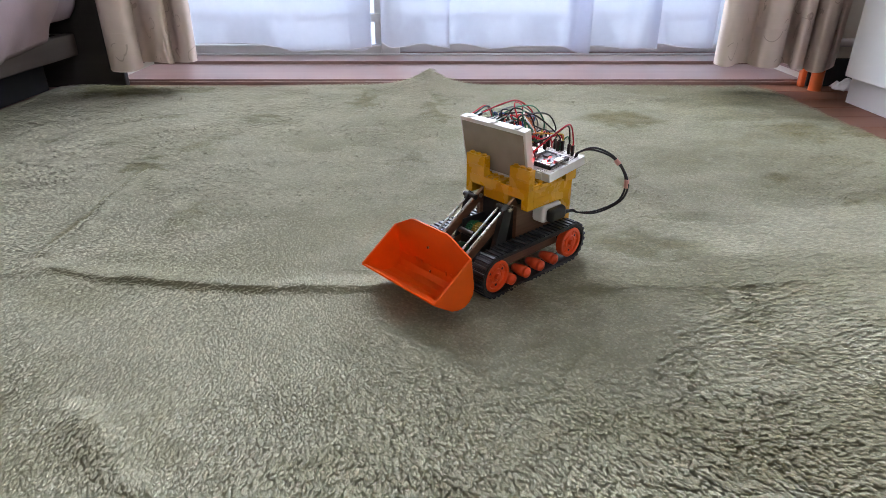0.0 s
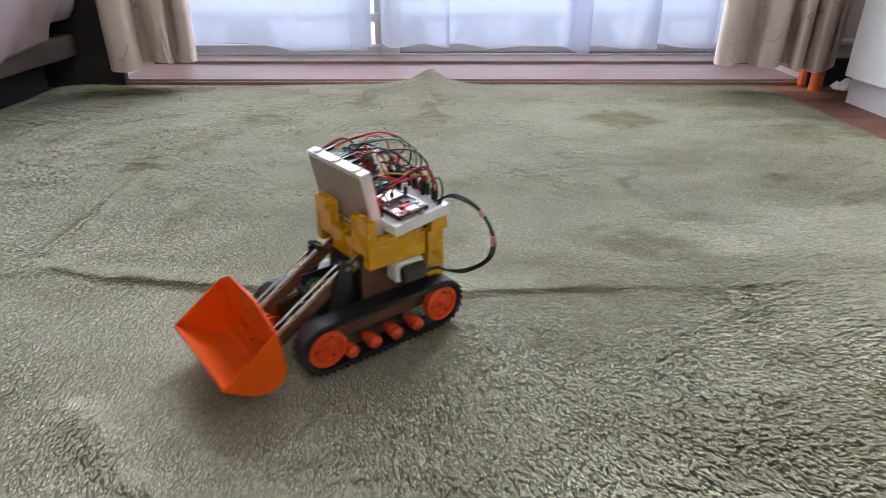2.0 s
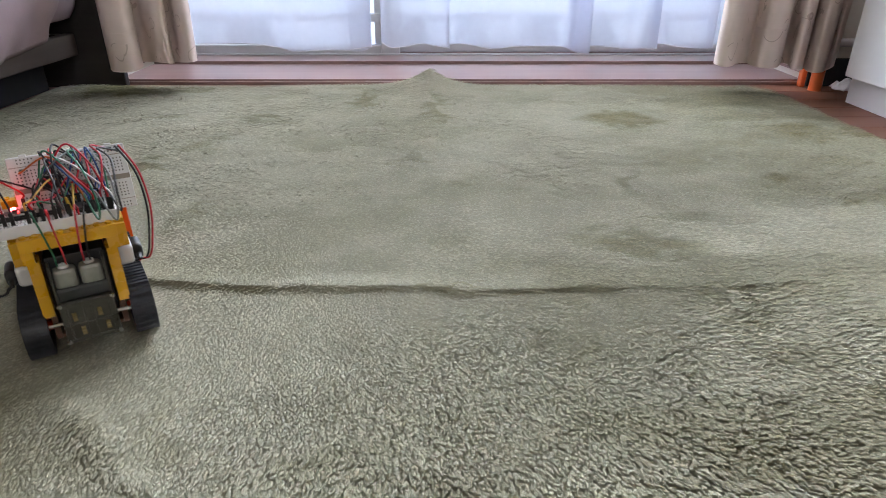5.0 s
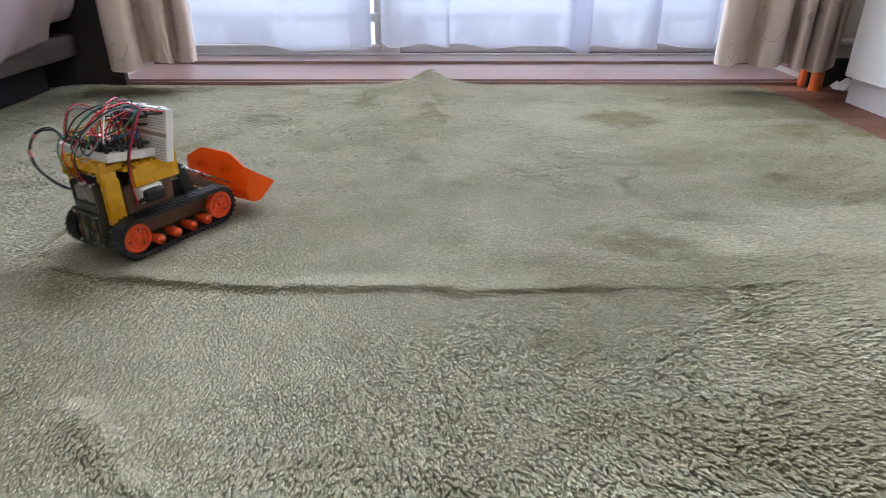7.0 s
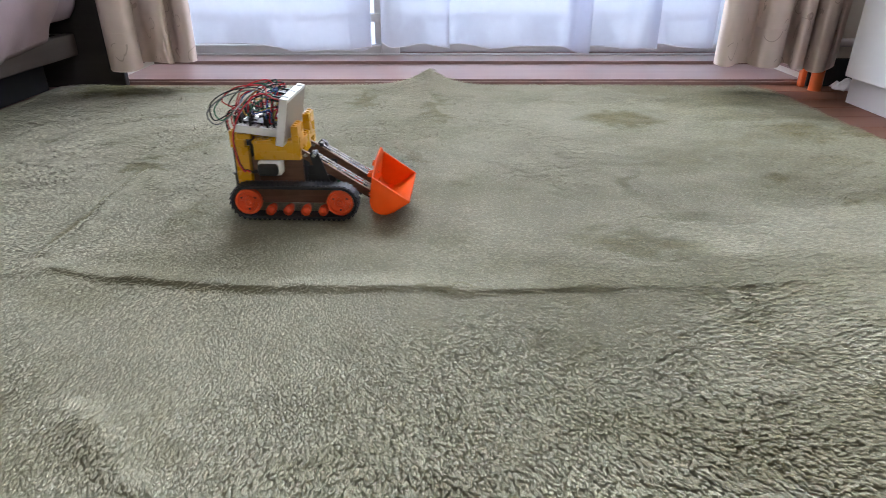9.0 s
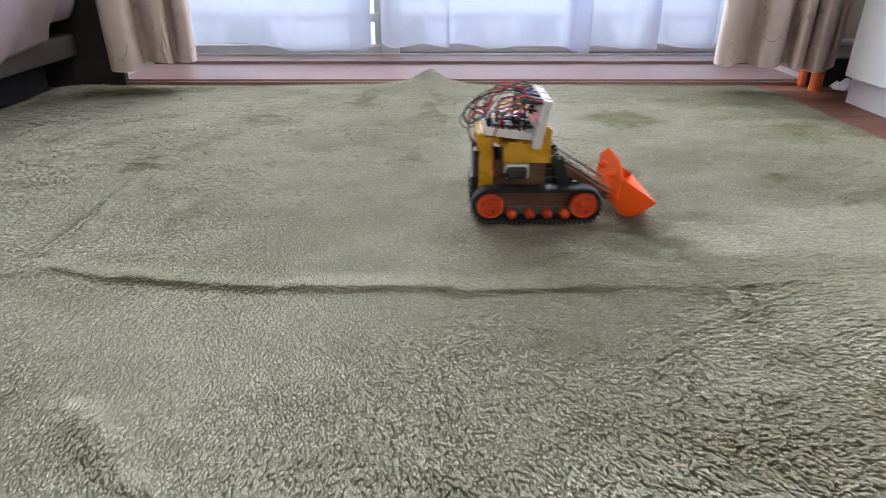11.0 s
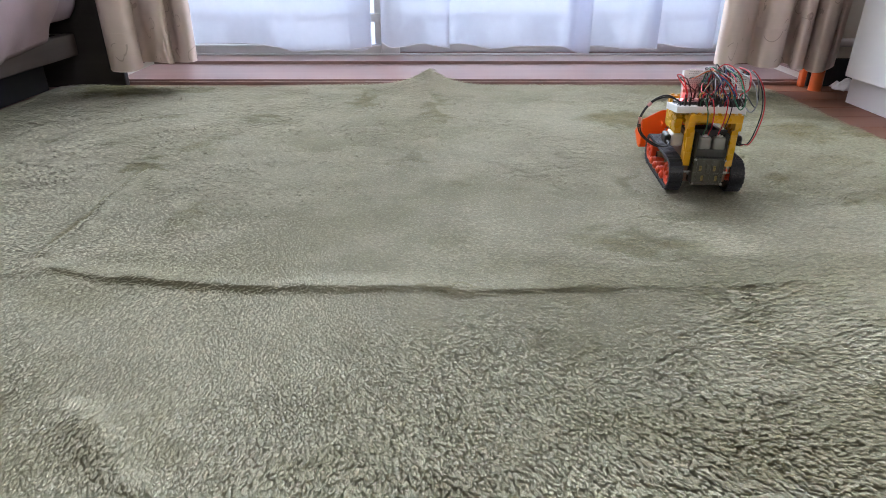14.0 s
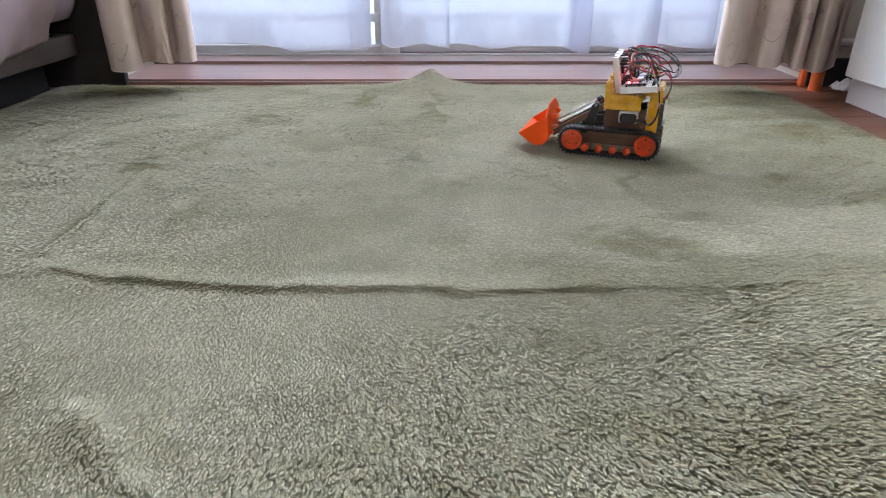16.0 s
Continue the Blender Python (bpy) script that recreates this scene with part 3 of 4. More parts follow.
# ---- curtains ----
def hung(plan, steps):
    """Smooth plan line of a hanging cloth: x, y and hem height by turns."""
    return spline(plan, steps)


def cloth_sheet(name, line, height, rows, mat, parent, sway=0.0):
    n = len(line) - 1

    def fx(u, v):
        p = line[round(u * n)]
        q = v ** 1.5
        k = sway * v * (1 - v)
        return (p.x * (1 + 0.01 * v) + k * math.sin(p.x * 31), p.y + k * math.cos(p.x * 47), p.z * (1 - q) + (height + 0.045) * q)

    return sheet_mesh(name, fx, n, rows, mat, parent), fx, n


def drape(plan, label):
    """A heavy lined curtain in deep folds: cloth, bottom hem and the seam above it."""
    root = new("curtain")
    line = hung(plan, 10)
    cloth, fx, n = cloth_sheet("cloth", line, 1.95, 60, M_DRAPE, root, 0.01)
    md = cloth.modifiers.new("thickness", "SOLIDIFY")
    md.thickness, md.offset = 0.0016, 0
    for name, dz, r in (("hem_seam", 0.078, 0.0008), ("hem_edge", 0.001, 0.0012)):
        bm = bmesh.new()
        add_tube(bm, [(p.x, p.y - 0.0010, p.z + dz) for p in line], r, 5)
        part(name, bm, M_DRAPE, root)
    return tagged(root, label, "curtain", group="drapes at the window")


drape([(-0.735, 1.430, 0.037), (-0.706, 1.385, 0.040), (-0.674, 1.372, 0.041), (-0.651, 1.378, 0.045), (-0.653, 1.410, 0.049), (-0.680, 1.450, 0.049), (-0.658, 1.455, 0.049), (-0.614, 1.405, 0.056), (-0.587, 1.392, 0.056),
       (-0.589, 1.420, 0.052), (-0.613, 1.460, 0.048), (-0.590, 1.455, 0.048), (-0.564, 1.405, 0.056), (-0.540, 1.388, 0.059), (-0.532, 1.400, 0.060), (-0.545, 1.440, 0.056)],
      "beige vine-patterned drape gathered in deep folds beside the bed")
drape([(0.597, 1.430, 0.051), (0.584, 1.388, 0.055), (0.595, 1.375, 0.052), (0.615, 1.385, 0.051), (0.643, 1.420, 0.051), (0.676, 1.445, 0.048), (0.672, 1.405, 0.049), (0.670, 1.375, 0.051), (0.690, 1.370, 0.050), (0.712, 1.380, 0.050),
       (0.735, 1.415, 0.051), (0.754, 1.450, 0.048), (0.762, 1.430, 0.046), (0.746, 1.388, 0.045), (0.752, 1.375, 0.045), (0.772, 1.390, 0.043), (0.794, 1.425, 0.042), (0.789, 1.395, 0.039), (0.791, 1.374, 0.040), (0.813, 1.385, 0.039),
       (0.840, 1.420, 0.036), (0.838, 1.400, 0.044), (0.869, 1.440, 0.043)],
      "beige vine-patterned drape gathered in folds beside the white cabinet")


def sheer(plan):
    root = new("sheer_curtain")
    line = hung(plan, 10)
    cloth_sheet("voile", line, 1.88, 24, M_SHEER, root, 0.012)
    bm = bmesh.new()
    add_tube(bm, line, 0.0013, 5)
    part("hem_cord", bm, M_HEM, root)
    return tagged(root, "white sheer curtain hanging over the bright window", "curtain", group="sheers at the window")


sheer([(-0.69, 1.75, 0.05), (-0.63, 1.738, 0.048), (-0.577, 1.75, 0.047), (-0.51, 1.736, 0.049), (-0.443, 1.752, 0.037), (-0.39, 1.735, 0.028), (-0.338, 1.745, 0.030), (-0.27, 1.752, 0.029), (-0.217, 1.742, 0.028), (-0.190, 1.733, 0.040),
       (-0.195, 1.726, 0.042), (-0.245, 1.731, 0.034)])
sheer([(-0.150, 1.745, 0.050), (-0.163, 1.734, 0.055), (-0.141, 1.728, 0.041), (-0.112, 1.735, 0.040), (-0.06, 1.754, 0.046), (-0.02, 1.744, 0.042), (0.017, 1.730, 0.038), (0.010, 1.750, 0.043), (0.06, 1.756, 0.045), (0.13, 1.740, 0.035), (0.19, 1.752, 0.039),
       (0.25, 1.744, 0.041), (0.315, 1.750, 0.040), (0.35, 1.732, 0.028), (0.387, 1.727, 0.024), (0.372, 1.740, 0.030), (0.335, 1.748, 0.039), (0.416, 1.756, 0.040), (0.48, 1.740, 0.036), (0.530, 1.748, 0.035), (0.566, 1.730, 0.037), (0.548, 1.748, 0.045), (0.59, 1.754, 0.045),
       (0.65, 1.738, 0.037), (0.712, 1.730, 0.038), (0.698, 1.75, 0.044), (0.74, 1.754, 0.044)])


# ---- bed, cabinet, corner things ----
def bed():
    root = tagged(new("bed"), "low bed with a taupe wooden rail and rumpled mauve quilt", "bed")
    x1 = -0.82
    rail = part("rail", box((x1 - 0.025, -0.9, 0.062), (x1, 1.468, 0.108), 0.002), M_BEDWOOD, root)
    part("end_rail", box((ROOM_L + 0.03, 1.442, 0.062), (x1 - 0.026, 1.466, 0.108), 0.002), M_BEDWOOD, root)
    part("slat_base", box((ROOM_L + 0.03, -0.88, 0.080), (x1 - 0.026, 1.440, 0.100)), M_BLACKOUT, root)
    # dark board set here to keep the corner by the drape dark
    part("end_board", box((ROOM_L + 0.03, 1.470, FZ), (-0.728, 1.488, 0.95), 0.003), M_END_BOARD, root, "dark board against the wall behind the bed")
    # near-black board added to darken the gap below the rail
    part("plinth", box((x1 - 0.095, -0.88, FZ), (x1 - 0.070, 1.440, 0.0615), 0.002), M_UNDERBED, root, "near-black board filling the dark gap under the bed")
    for yy in (-0.85, 1.40):
        for xx in (ROOM_L + 0.05, x1 - 0.27):
            part("leg", box((xx, yy, FZ), (xx + 0.05, yy + 0.05, 0.0615), 0.002), M_BEDWOOD, root)
    part("mattress", box((ROOM_L + 0.05, -0.87, 0.102), (x1 - 0.04, 1.45, 0.26), 0.03, seg=4), M_QUILT, root)

    def fx(u, v):
        # draped over the side: v runs from the hanging hem up and over
        yy = -0.9 + 2.36 * u
        wr = noise.noise((yy * 5, v * 3, 1.0)) * 0.030 + noise.noise((yy * 14, v * 7, 4.0)) * 0.010
        droop = 0.030 * noise.noise((yy * 2.2, 3, 0)) - 0.03 * max(0, 1 - abs(yy - 0.98) / 0.35)
        tuck = 0.028 / (1 + math.exp(-(yy - 1.335) / 0.010)) - 0.018 * math.exp(-((yy - 1.30) / 0.05) ** 2)
        droop += 0.02 / (1 + math.exp(-(yy - 1.335) / 0.010))
        if v < 0.4:
            k = v / 0.4
            x = x1 + 0.040 * math.sin(k * math.pi * 0.8) + 0.022 + wr - tuck
            z = 0.118 + droop * (1 - k) + 0.16 * k
        else:
            k = (v - 0.4) / 0.6
            x = x1 + 0.045 - 0.80 * k
            z = 0.278 + 0.05 * math.sin(min(1, k * 4) * math.pi / 2) + wr * 1.5
        return (x, yy, z)

    sheet_mesh("quilt", fx, 200, 50, M_QUILT, root, thickness=0.012)


bed()


def cabinet():
    root = tagged(new("cabinet"), "plain white laminate cabinet on a recessed plinth", "cabinet")
    x0, y1 = 0.820, 1.312
    part("body", box((x0 + 0.02, 0.45, 0.046), (1.25, y1, 0.86), 0.003), M_CABINET, root)
    part("side_panel", box((x0, 0.45, 0.045), (x0 + 0.0195, y1, 0.86), 0.002), M_CABINET, root)
    part("plinth", box((x0 + 0.022, 0.47, FZ), (1.24, y1 + 0.010, 0.0445), 0.002), M_CABINET, root)


cabinet()


def corner_things():
    root = tagged(new("wooden_stand"), "orange-red varnished wooden stand leg by the drape", "stand")
    part("leg", cyl((0.840, 1.440, FZ), (0.840, 1.440, 0.30), 0.0135, 0.0125, 24), M_ORANGEPOLE, root, smooth=False)
    part("foot", box((0.822, 1.470, FZ), (0.834, 1.488, 0.20), 0.003), M_ORANGEPOLE, root)
    def cloth(u, v):
        h = 0.5 + 0.5 * math.sin(u * 17 + 3 * math.sin(v * 5)) * math.cos(v * 11 + u * 4)
        e = min(u, 1 - u, v, 1 - v) * 6
        return (0.888 + 0.085 * u + 0.006 * math.sin(v * 9), 1.412 + 0.060 * v + 0.006 * math.sin(u * 8), FZ + 0.003 + 0.020 * h * min(1, e))

    towel = sheet_mesh("towel", cloth, 48, 32, M_TOWEL, thickness=0.003)
    tagged(towel, "crumpled white towelling cloth lying on the floor", "towel")
    root = tagged(new("pipe_rail"), "white horizontal pipe along the wall by the cabinet", "pipe")
    part("pipe", cyl((0.80, WIN_Y - 0.03, 0.088), (1.5, WIN_Y - 0.03, 0.088), 0.009, n=20), M_CABINET, root, smooth=False)
    for xx in (0.95, 1.4):
        part("bracket", box((xx, WIN_Y - 0.03, 0.083), (xx + 0.015, WIN_Y - 0.0005, 0.093), 0.001), M_ALU, root)
    # dark board put where shade falls low behind the drape
    tagged(part("low_shade_board", box((XR + 0.002, WIN_Y - 0.02, FZ), (1.6, WIN_Y - 0.0005, 0.05), 0.003), M_BLACKOUT), "dark low board added for the shade behind the drape", "heater")


corner_things()


def outside():
    rng = random.Random(4)
    # clumps added to give the sheers their dark rounded shapes
    for x, r in ((-0.60, 0.085), (-0.085, 0.045), (0.089, 0.05), (0.296, 0.065), (0.48, 0.055), (0.66, 0.05)):
        bm = bmesh.new()
        for k in range(900):
            a, b = rng.uniform(0, 6.283), rng.uniform(-1.2, 1.57)
            q = r * rng.uniform(0.86, 1.0)
            c = Vector((q * math.cos(a) * math.cos(b), q * math.sin(a) * math.cos(b), q * 1.5 * math.sin(b)))
            s = r * rng.uniform(0.12, 0.2)
            d1 = Vector((rng.gauss(0, 1), rng.gauss(0, 1), rng.gauss(0, 1))).normalized()
            d2 = d1.orthogonal().normalized()
            bm.faces.new([bm.verts.new(c + s * (d1 * i + 0.6 * d2 * j)) for i, j in ((-1, 0), (0, -1), (1, 0), (0, 1))])
        add_cyl(bm, (0, 0, 1.5 * r - 0.378), (0, 0, 0), 0.012, 0.008, 8)
        ob = part("shrub", bm, M_SHADE)
        ob.location = (x, 2.05, 0.078 - 1.5 * r)
        tagged(ob, "rounded leafy clump added for the dark shapes in the sheers", "shrub", group="shrubs outside the window")


outside()


# ---- the bulldozer: millimetres, x forward, y to its left, z up from the rug ----
MM = 0.001
WB, WR, WZ = 53.5, 15.4, 20.2         # half wheelbase, wheel radius, axle height
TRACK_IN, TRACK_OUT = 29.0, 46.5      # belt's inner and outer side
BELT_R = 19.6

toy = tagged(new("toy_bulldozer"), "bulldozer of yellow bricks, plywood and wired breadboards, orange bucket", "toy bulldozer")


def tp(name, bm, mat, parent=None, label="", smooth=False):
    return part(name, bm, mat, toy if parent is None else parent, label, smooth, MM)


def bricks(name, x0, y0, z0, nx, ny, layers, studs=True, label="", skip=()):
    """A toy brick nx by ny studs of 8 mm, layers of 9.6 mm, with bevelled edges and studs on top."""
    bm = bmesh.new()
    add_box(bm, (x0 + 0.03, y0 + 0.03, z0 + 0.03), (x0 + 8 * nx - 0.03, y0 + 8 * ny - 0.03, z0 + 9.6 * layers - 0.03), 0.14, seg=1)
    if studs:
        for i in range(int(nx)):
            for j in range(int(ny)):
                if (i, j) not in skip:
                    c = (x0 + 8 * i + 4, y0 + 8 * j + 4, z0 + 9.6 * layers)
                    add_cyl(bm, c, (c[0], c[1], c[2] + 1.7), 2.4, 2.35, 12)
    return tp(name, bm, M_YELLOW, label=label)


def cab():
    z, xf = 69.8, 3.5
    # front wall: two end blocks, a low middle with two notches for the arms
    for s in (-1, 1):
        y_out = -40 if s < 0 else 16
        bricks("corner_brick", xf, y_out, z + 9.6, 1, 3, 1, False)
        bricks("front_brick", xf, y_out + (0 if s < 0 else 16), z, 1, 1, 1, False)
        bricks("turret_brick", xf, y_out, z + 19.2, 1, 3, 1, False)
        bricks("turret_brick", xf, y_out, z + 28.8, 1, 3, 1)
        # side walls of two courses and a plate
        y0 = -40 if s < 0 else 32
        bricks("side_brick", xf - 32.1, y0, z, 4, 1, 1, False)
        bricks("side_brick", xf - 44.1, y0, z, 1.5, 1, 1, False)
        bricks("side_brick", xf - 44.1, y0, z + 9.6, 5.5, 1, 1, False)
        bricks("side_plate", xf - 40.1, y0, z + 19.2, 5, 1, 0.33, True)
    bricks("front_brick", xf, -16, z, 1, 4, 1, False)
    bricks("front_brick", xf, -16, z + 9.6, 1, 4, 1)
    # flat deck behind the front wall
    bricks("deck_plate", xf - 48.1, -32, z + 16, 6, 8, 0.33)
    # rear portal
    bricks("rear_bar", -69.2, -32, 90.9, 1, 8, 1)
    for s in (-1, 1):
        bricks("rear_corner_brick", -69.2, -32 if s < 0 else 24, 81.3, 2, 1, 1, False)
        y1 = -30.2 if s < 0 else 22.2
        for k in range(4):
            bricks("leg_brick", -66.4, y1, 81.3 - 9.6 * (k + 1) - (7.9 if k == 3 else 0), 2, 1, 1 + (0.82 if k == 3 else 0), False)
        bricks("side_beam", -61.0, -31.5 if s < 0 else 23.5, 90.9, 2, 1, 0.63, False)
        bricks("front_beam", -24.0, -31.5 if s < 0 else 23.5, 89.1, 1, 1, 0.70, False)


cab()


def chassis():
    for s in (-1, 1):
        y = 24 * s
        t = 2.0
        # long lower board between the wheels
        pts = [(-62, 13), (46, 13), (60, 18), (60, 30), (28, 36), (10, 36), (-62, 36)]
        tp("side_board", extrude_profile(pts, y - t, y + t), M_PLY)
        pts = [(-44, 36.2), (10, 36.2), (10, 69.7), (-44, 69.7)]
        tp("cab_board", extrude_profile(pts, y - t, y + t), M_PLY)
        tp("brace", box((-47.5, y + s * 2.2, 34), (-42, y + s * 4.5, 69.6), 0.3), M_PLY)
        tp("axle_block", box((30, s * 26.2 - 1.2, 30), (52, s * 26.2 + 1.6, 34), 0.3), M_PLYEDGE)
    tp("bottom_board", box((-60, -21.8, 12), (56, 21.8, 15), 0.3), M_PLY)
    tp("inner_housing", box((-40, -21.5, 15.2), (6, 21.5, 69), 0.5), M_BLACKOUT)
    for x in (-WB, WB):
        tp("axle", cyl((x, -46, WZ), (x, 46, WZ), 1.5, n=12), M_STEEL)


chassis()


def gearboxes():
    # rear twin gearbox with two motors
    rear = tp("rear_gearbox", box((-74, -19, 13), (-58.5, 19, 47), 1.2), M_SMOKE)
    tp("motor_holder", box((-73, -18.5, 47.2), (-58.5, 18.5, 59), 2.5), M_DARK, rear)
    for y in (-8.7, 8.7):
        bm = box((-71.5, y - 7.8, 56), (-60, y + 7.8, 73.5), 3.0)
        tp("motor", bm, M_MOTOR, rear, "silver motor can")
        tp("motor_cap", cyl((-66.0, y, 73.5), (-66.0, y, 75.5), 3.6, n=14), M_WHITEP, rear)
    tp("motor_yoke", box((-60.5, -19.5, 47.2), (-58.0, 19.5, 80.5), 0.8), M_DARK, rear)
    for y in (-19.0, 17.2):
        tp("yoke_cheek", box((-72.5, y, 47.2), (-60.6, y + 1.8, 78.0), 0.6), M_SMOKE, rear)
    for y in (-8.6, 8.6):
        # an open window with two meshing gears behind each side
        for z, r, o in ((21.5, 6.6, -2.2), (34.5, 6.6, 1.4)):
            pts = []
            for k in range(36):
                rr = r if k % 2 else r - 1.1
                pts.append((-69.2 + rr * math.cos(math.pi * k / 18), z + rr * math.sin(math.pi * k / 18)))
            tp("gear", extrude_profile(pts, y + o - 1.5, y + o + 1.5), M_GEARB, rear, "brass-brown nylon gear")
        for a, b in (((y - 6.2, 13.6), (y - 4.9, 45)), ((y + 4.9, 13.6), (y + 6.2, 45))):
            tp("window_post", box((-75.6, a[0], a[1]), (-73.9, b[0], b[1]), 0.3), M_SMOKE, rear)
    for z0, z1 in ((13.2, 15.4), (26.8, 28.6), (43.6, 46.5)):
        tp("window_rail", box((-75.4, -19, z0), (-73.8, 19, z1), 0.3), M_SMOKE, rear)
    for y in (-18, 18):
        for z in (14.5, 46):
            tp("screw", cyl((-76.4, y, z), (-75.0, y, z), 1.7, n=10), M_STEEL, rear)
    for y, w in ((-19.2, -29), (19.2, 29)):
        tp("drive_shaft", cyl((-66, y, 27), (-66, w, 27), 1.4, n=10), M_STEEL, rear)
    # front gearbox that lifts the arms
    fr = tp("front_gearbox", box((10.5, -14, 15.2), (44, 14, 44), 1.5), M_DARK)
    for y, m, r in ((-4.5, M_GEARG, 9.5), (-0.5, M_GEARY, 9), (3.5, M_GEARY, 9), (8.0, M_GEARG, 7.5), (-9.5, M_GEARG, 8.0)):
        bm = bmesh.new()
        n = 22
        pts = []
        for k in range(n * 2):
            rr = r if k % 2 else r - 1.3
            a = math.pi * k / n
            pts.append((34 + rr * math.cos(a), 44 + rr * math.sin(a)))
        tp("gear", extrude_profile(pts, y - 1.3, y + 1.3), m, fr, "toothed nylon gear")
    tp("spindle", cyl((34, -13.5, 44), (34, 13.5, 44), 1.5, n=10), M_STEEL, fr)
    tp("standoff", cyl((46, -12, 46), (46, 6, 46), 2.8, n=12), M_DARK, fr)
    tp("side_plate", box((12, 12.2, 44.2), (42, 14, 55), 0.8), M_DARK, fr)
    tp("side_plate", box((12, -14, 44.2), (42, -12.2, 55), 0.8), M_DARK, fr)
    tp("green_pinion", cyl((50, -8, 28), (50, -2, 28), 8, n=20), M_GEARG, fr)


gearboxes()


def arms():
    for s in (-1, 1):
        y = 20.0 * s
        a, b = Vector((6, 0, 74)), Vector((87.5, 0, 22))
        d = (b - a).normalized()
        n = Vector((-d.z, 0, d.x))
        pts = [a + n * 3.8, b + n * 3.8, b - n * 4.8, a - n * 4.8]
        arm = tp("lift_arm", extrude_profile([(p.x, p.z) for p in pts], y - 1.6, y + 1.6), M_PLY)
        e = [a + n * 3.9, b + n * 3.9, b + n * 4.2, a + n * 4.2]
        tp("arm_edge", extrude_profile([(p.x, p.z) for p in e], y - 1.5, y + 1.5), M_PLYEDGE, arm)
        # steel push rods above the arm
        for o in (-3.4, 3.4):
            p0, p1 = a + d * 16 + n * 8.2, b - d * 3.5 + n * 9.0
            tp("push_rod", cyl((p0.x, y + o, p0.z), (p1.x, y + o, p1.z), 1.0, n=10), M_STEEL, arm)
        # dark nylon crank
        crank = [(18, 72), (23, 76), (29, 72), (40, 38), (44, 30), (36, 28), (27, 34)]
        tp("crank", extrude_profile(crank, s * 24.4 if s < 0 else 22.4, s * 22.4 if s < 0 else 24.4 + 3.5), M_DARK)
        tp("crank_pin", cyl((24, y - 6 * s, 72), (24, y + 9 * s, 72), 2.6, n=14), M_DARK)
        tp("crank_screw", cyl((24, y + 9 * s, 72), (24, y + 10.2 * s, 72), 2.0, n=10), M_STEEL)
        tp("arm_washer", cyl((13, y - 2.6 * s, 70), (13, y + 2.6 * s, 70), 2.2, n=10), M_STEEL)


arms()


def bucket():
    t = 1.5
    W = 50.0
    # inner curve of the scoop from the lip back and up
    prof = [(134, 25.8), (123, 18.2), (114, 12.2), (107, 10.2), (100, 10.4), (94.8, 13.0), (91.4, 18), (90.2, 25), (92.0, 40), (94.0, 53.5)]
    bm = bmesh.new()
    out = []
    for i, (x, z) in enumerate(prof):
        p, q = prof[max(i - 1, 0)], prof[min(i + 1, len(prof) - 1)]
        dx, dz = q[0] - p[0], q[1] - p[1]
        L = math.hypot(dx, dz)
        out.append((x - dz / L * t, z + dx / L * t))
    pts = prof + out[::-1]
    root = tp("bucket", extrude_profile(pts, -W, W), M_ORANGE, label="bright orange open loader bucket")
    # upper back plate with cut corners
    bm = bmesh.new()
    f = [(-W, 53.5), (W, 53.5), (27, 66.0), (22, 67.5), (-22, 67.5), (-27, 66.0)]
    def bx(z):
        return 94.0 + (z - 53.5) * 0.10
    va = [bm.verts.new((bx(z), y, z)) for y, z in f]
    vb = [bm.verts.new((bx(z) - t, y, z)) for y, z in f]
    bm.faces.new(va); bm.faces.new(vb[::-1])
    for i in range(len(f)):
        j = (i + 1) % len(f)
        bm.faces.new((va[i], va[j], vb[j], vb[i]))
    bmesh.ops.recalc_face_normals(bm, faces=bm.faces)
    tp("back_plate", bm, M_ORANGE, root)
    for s in (-1, 1):
        tp("cheek", extrude_profile(prof, s * W - t * 0.6, s * W + t * 0.6), M_ORANGE, root)
    for s in (-1, 1):
        for o in (-3.6, 3.6):
            for z in (24, 48):
                tp("hinge_lug", extrude_profile([(90.5, z - 3), (91.5, z + 3.5), (84.5, z + 2), (83.5, z - 1), (85, z - 3)], s * 20 + o - 0.8, s * 20 + o + 0.8), M_ORANGE, root)
        tp("hinge_pin", cyl((86, s * 20 - 6, 24), (86, s * 20 + 6, 24), 1.0, n=8), M_STEEL, root)
    for z in (20.0, 45.0):
        tp("screw", cyl((91.0 if z < 30 else 93.4, -4, z), (92.4 if z < 30 else 94.6, -4, z), 1.2, n=10), M_STEEL, root)


bucket()


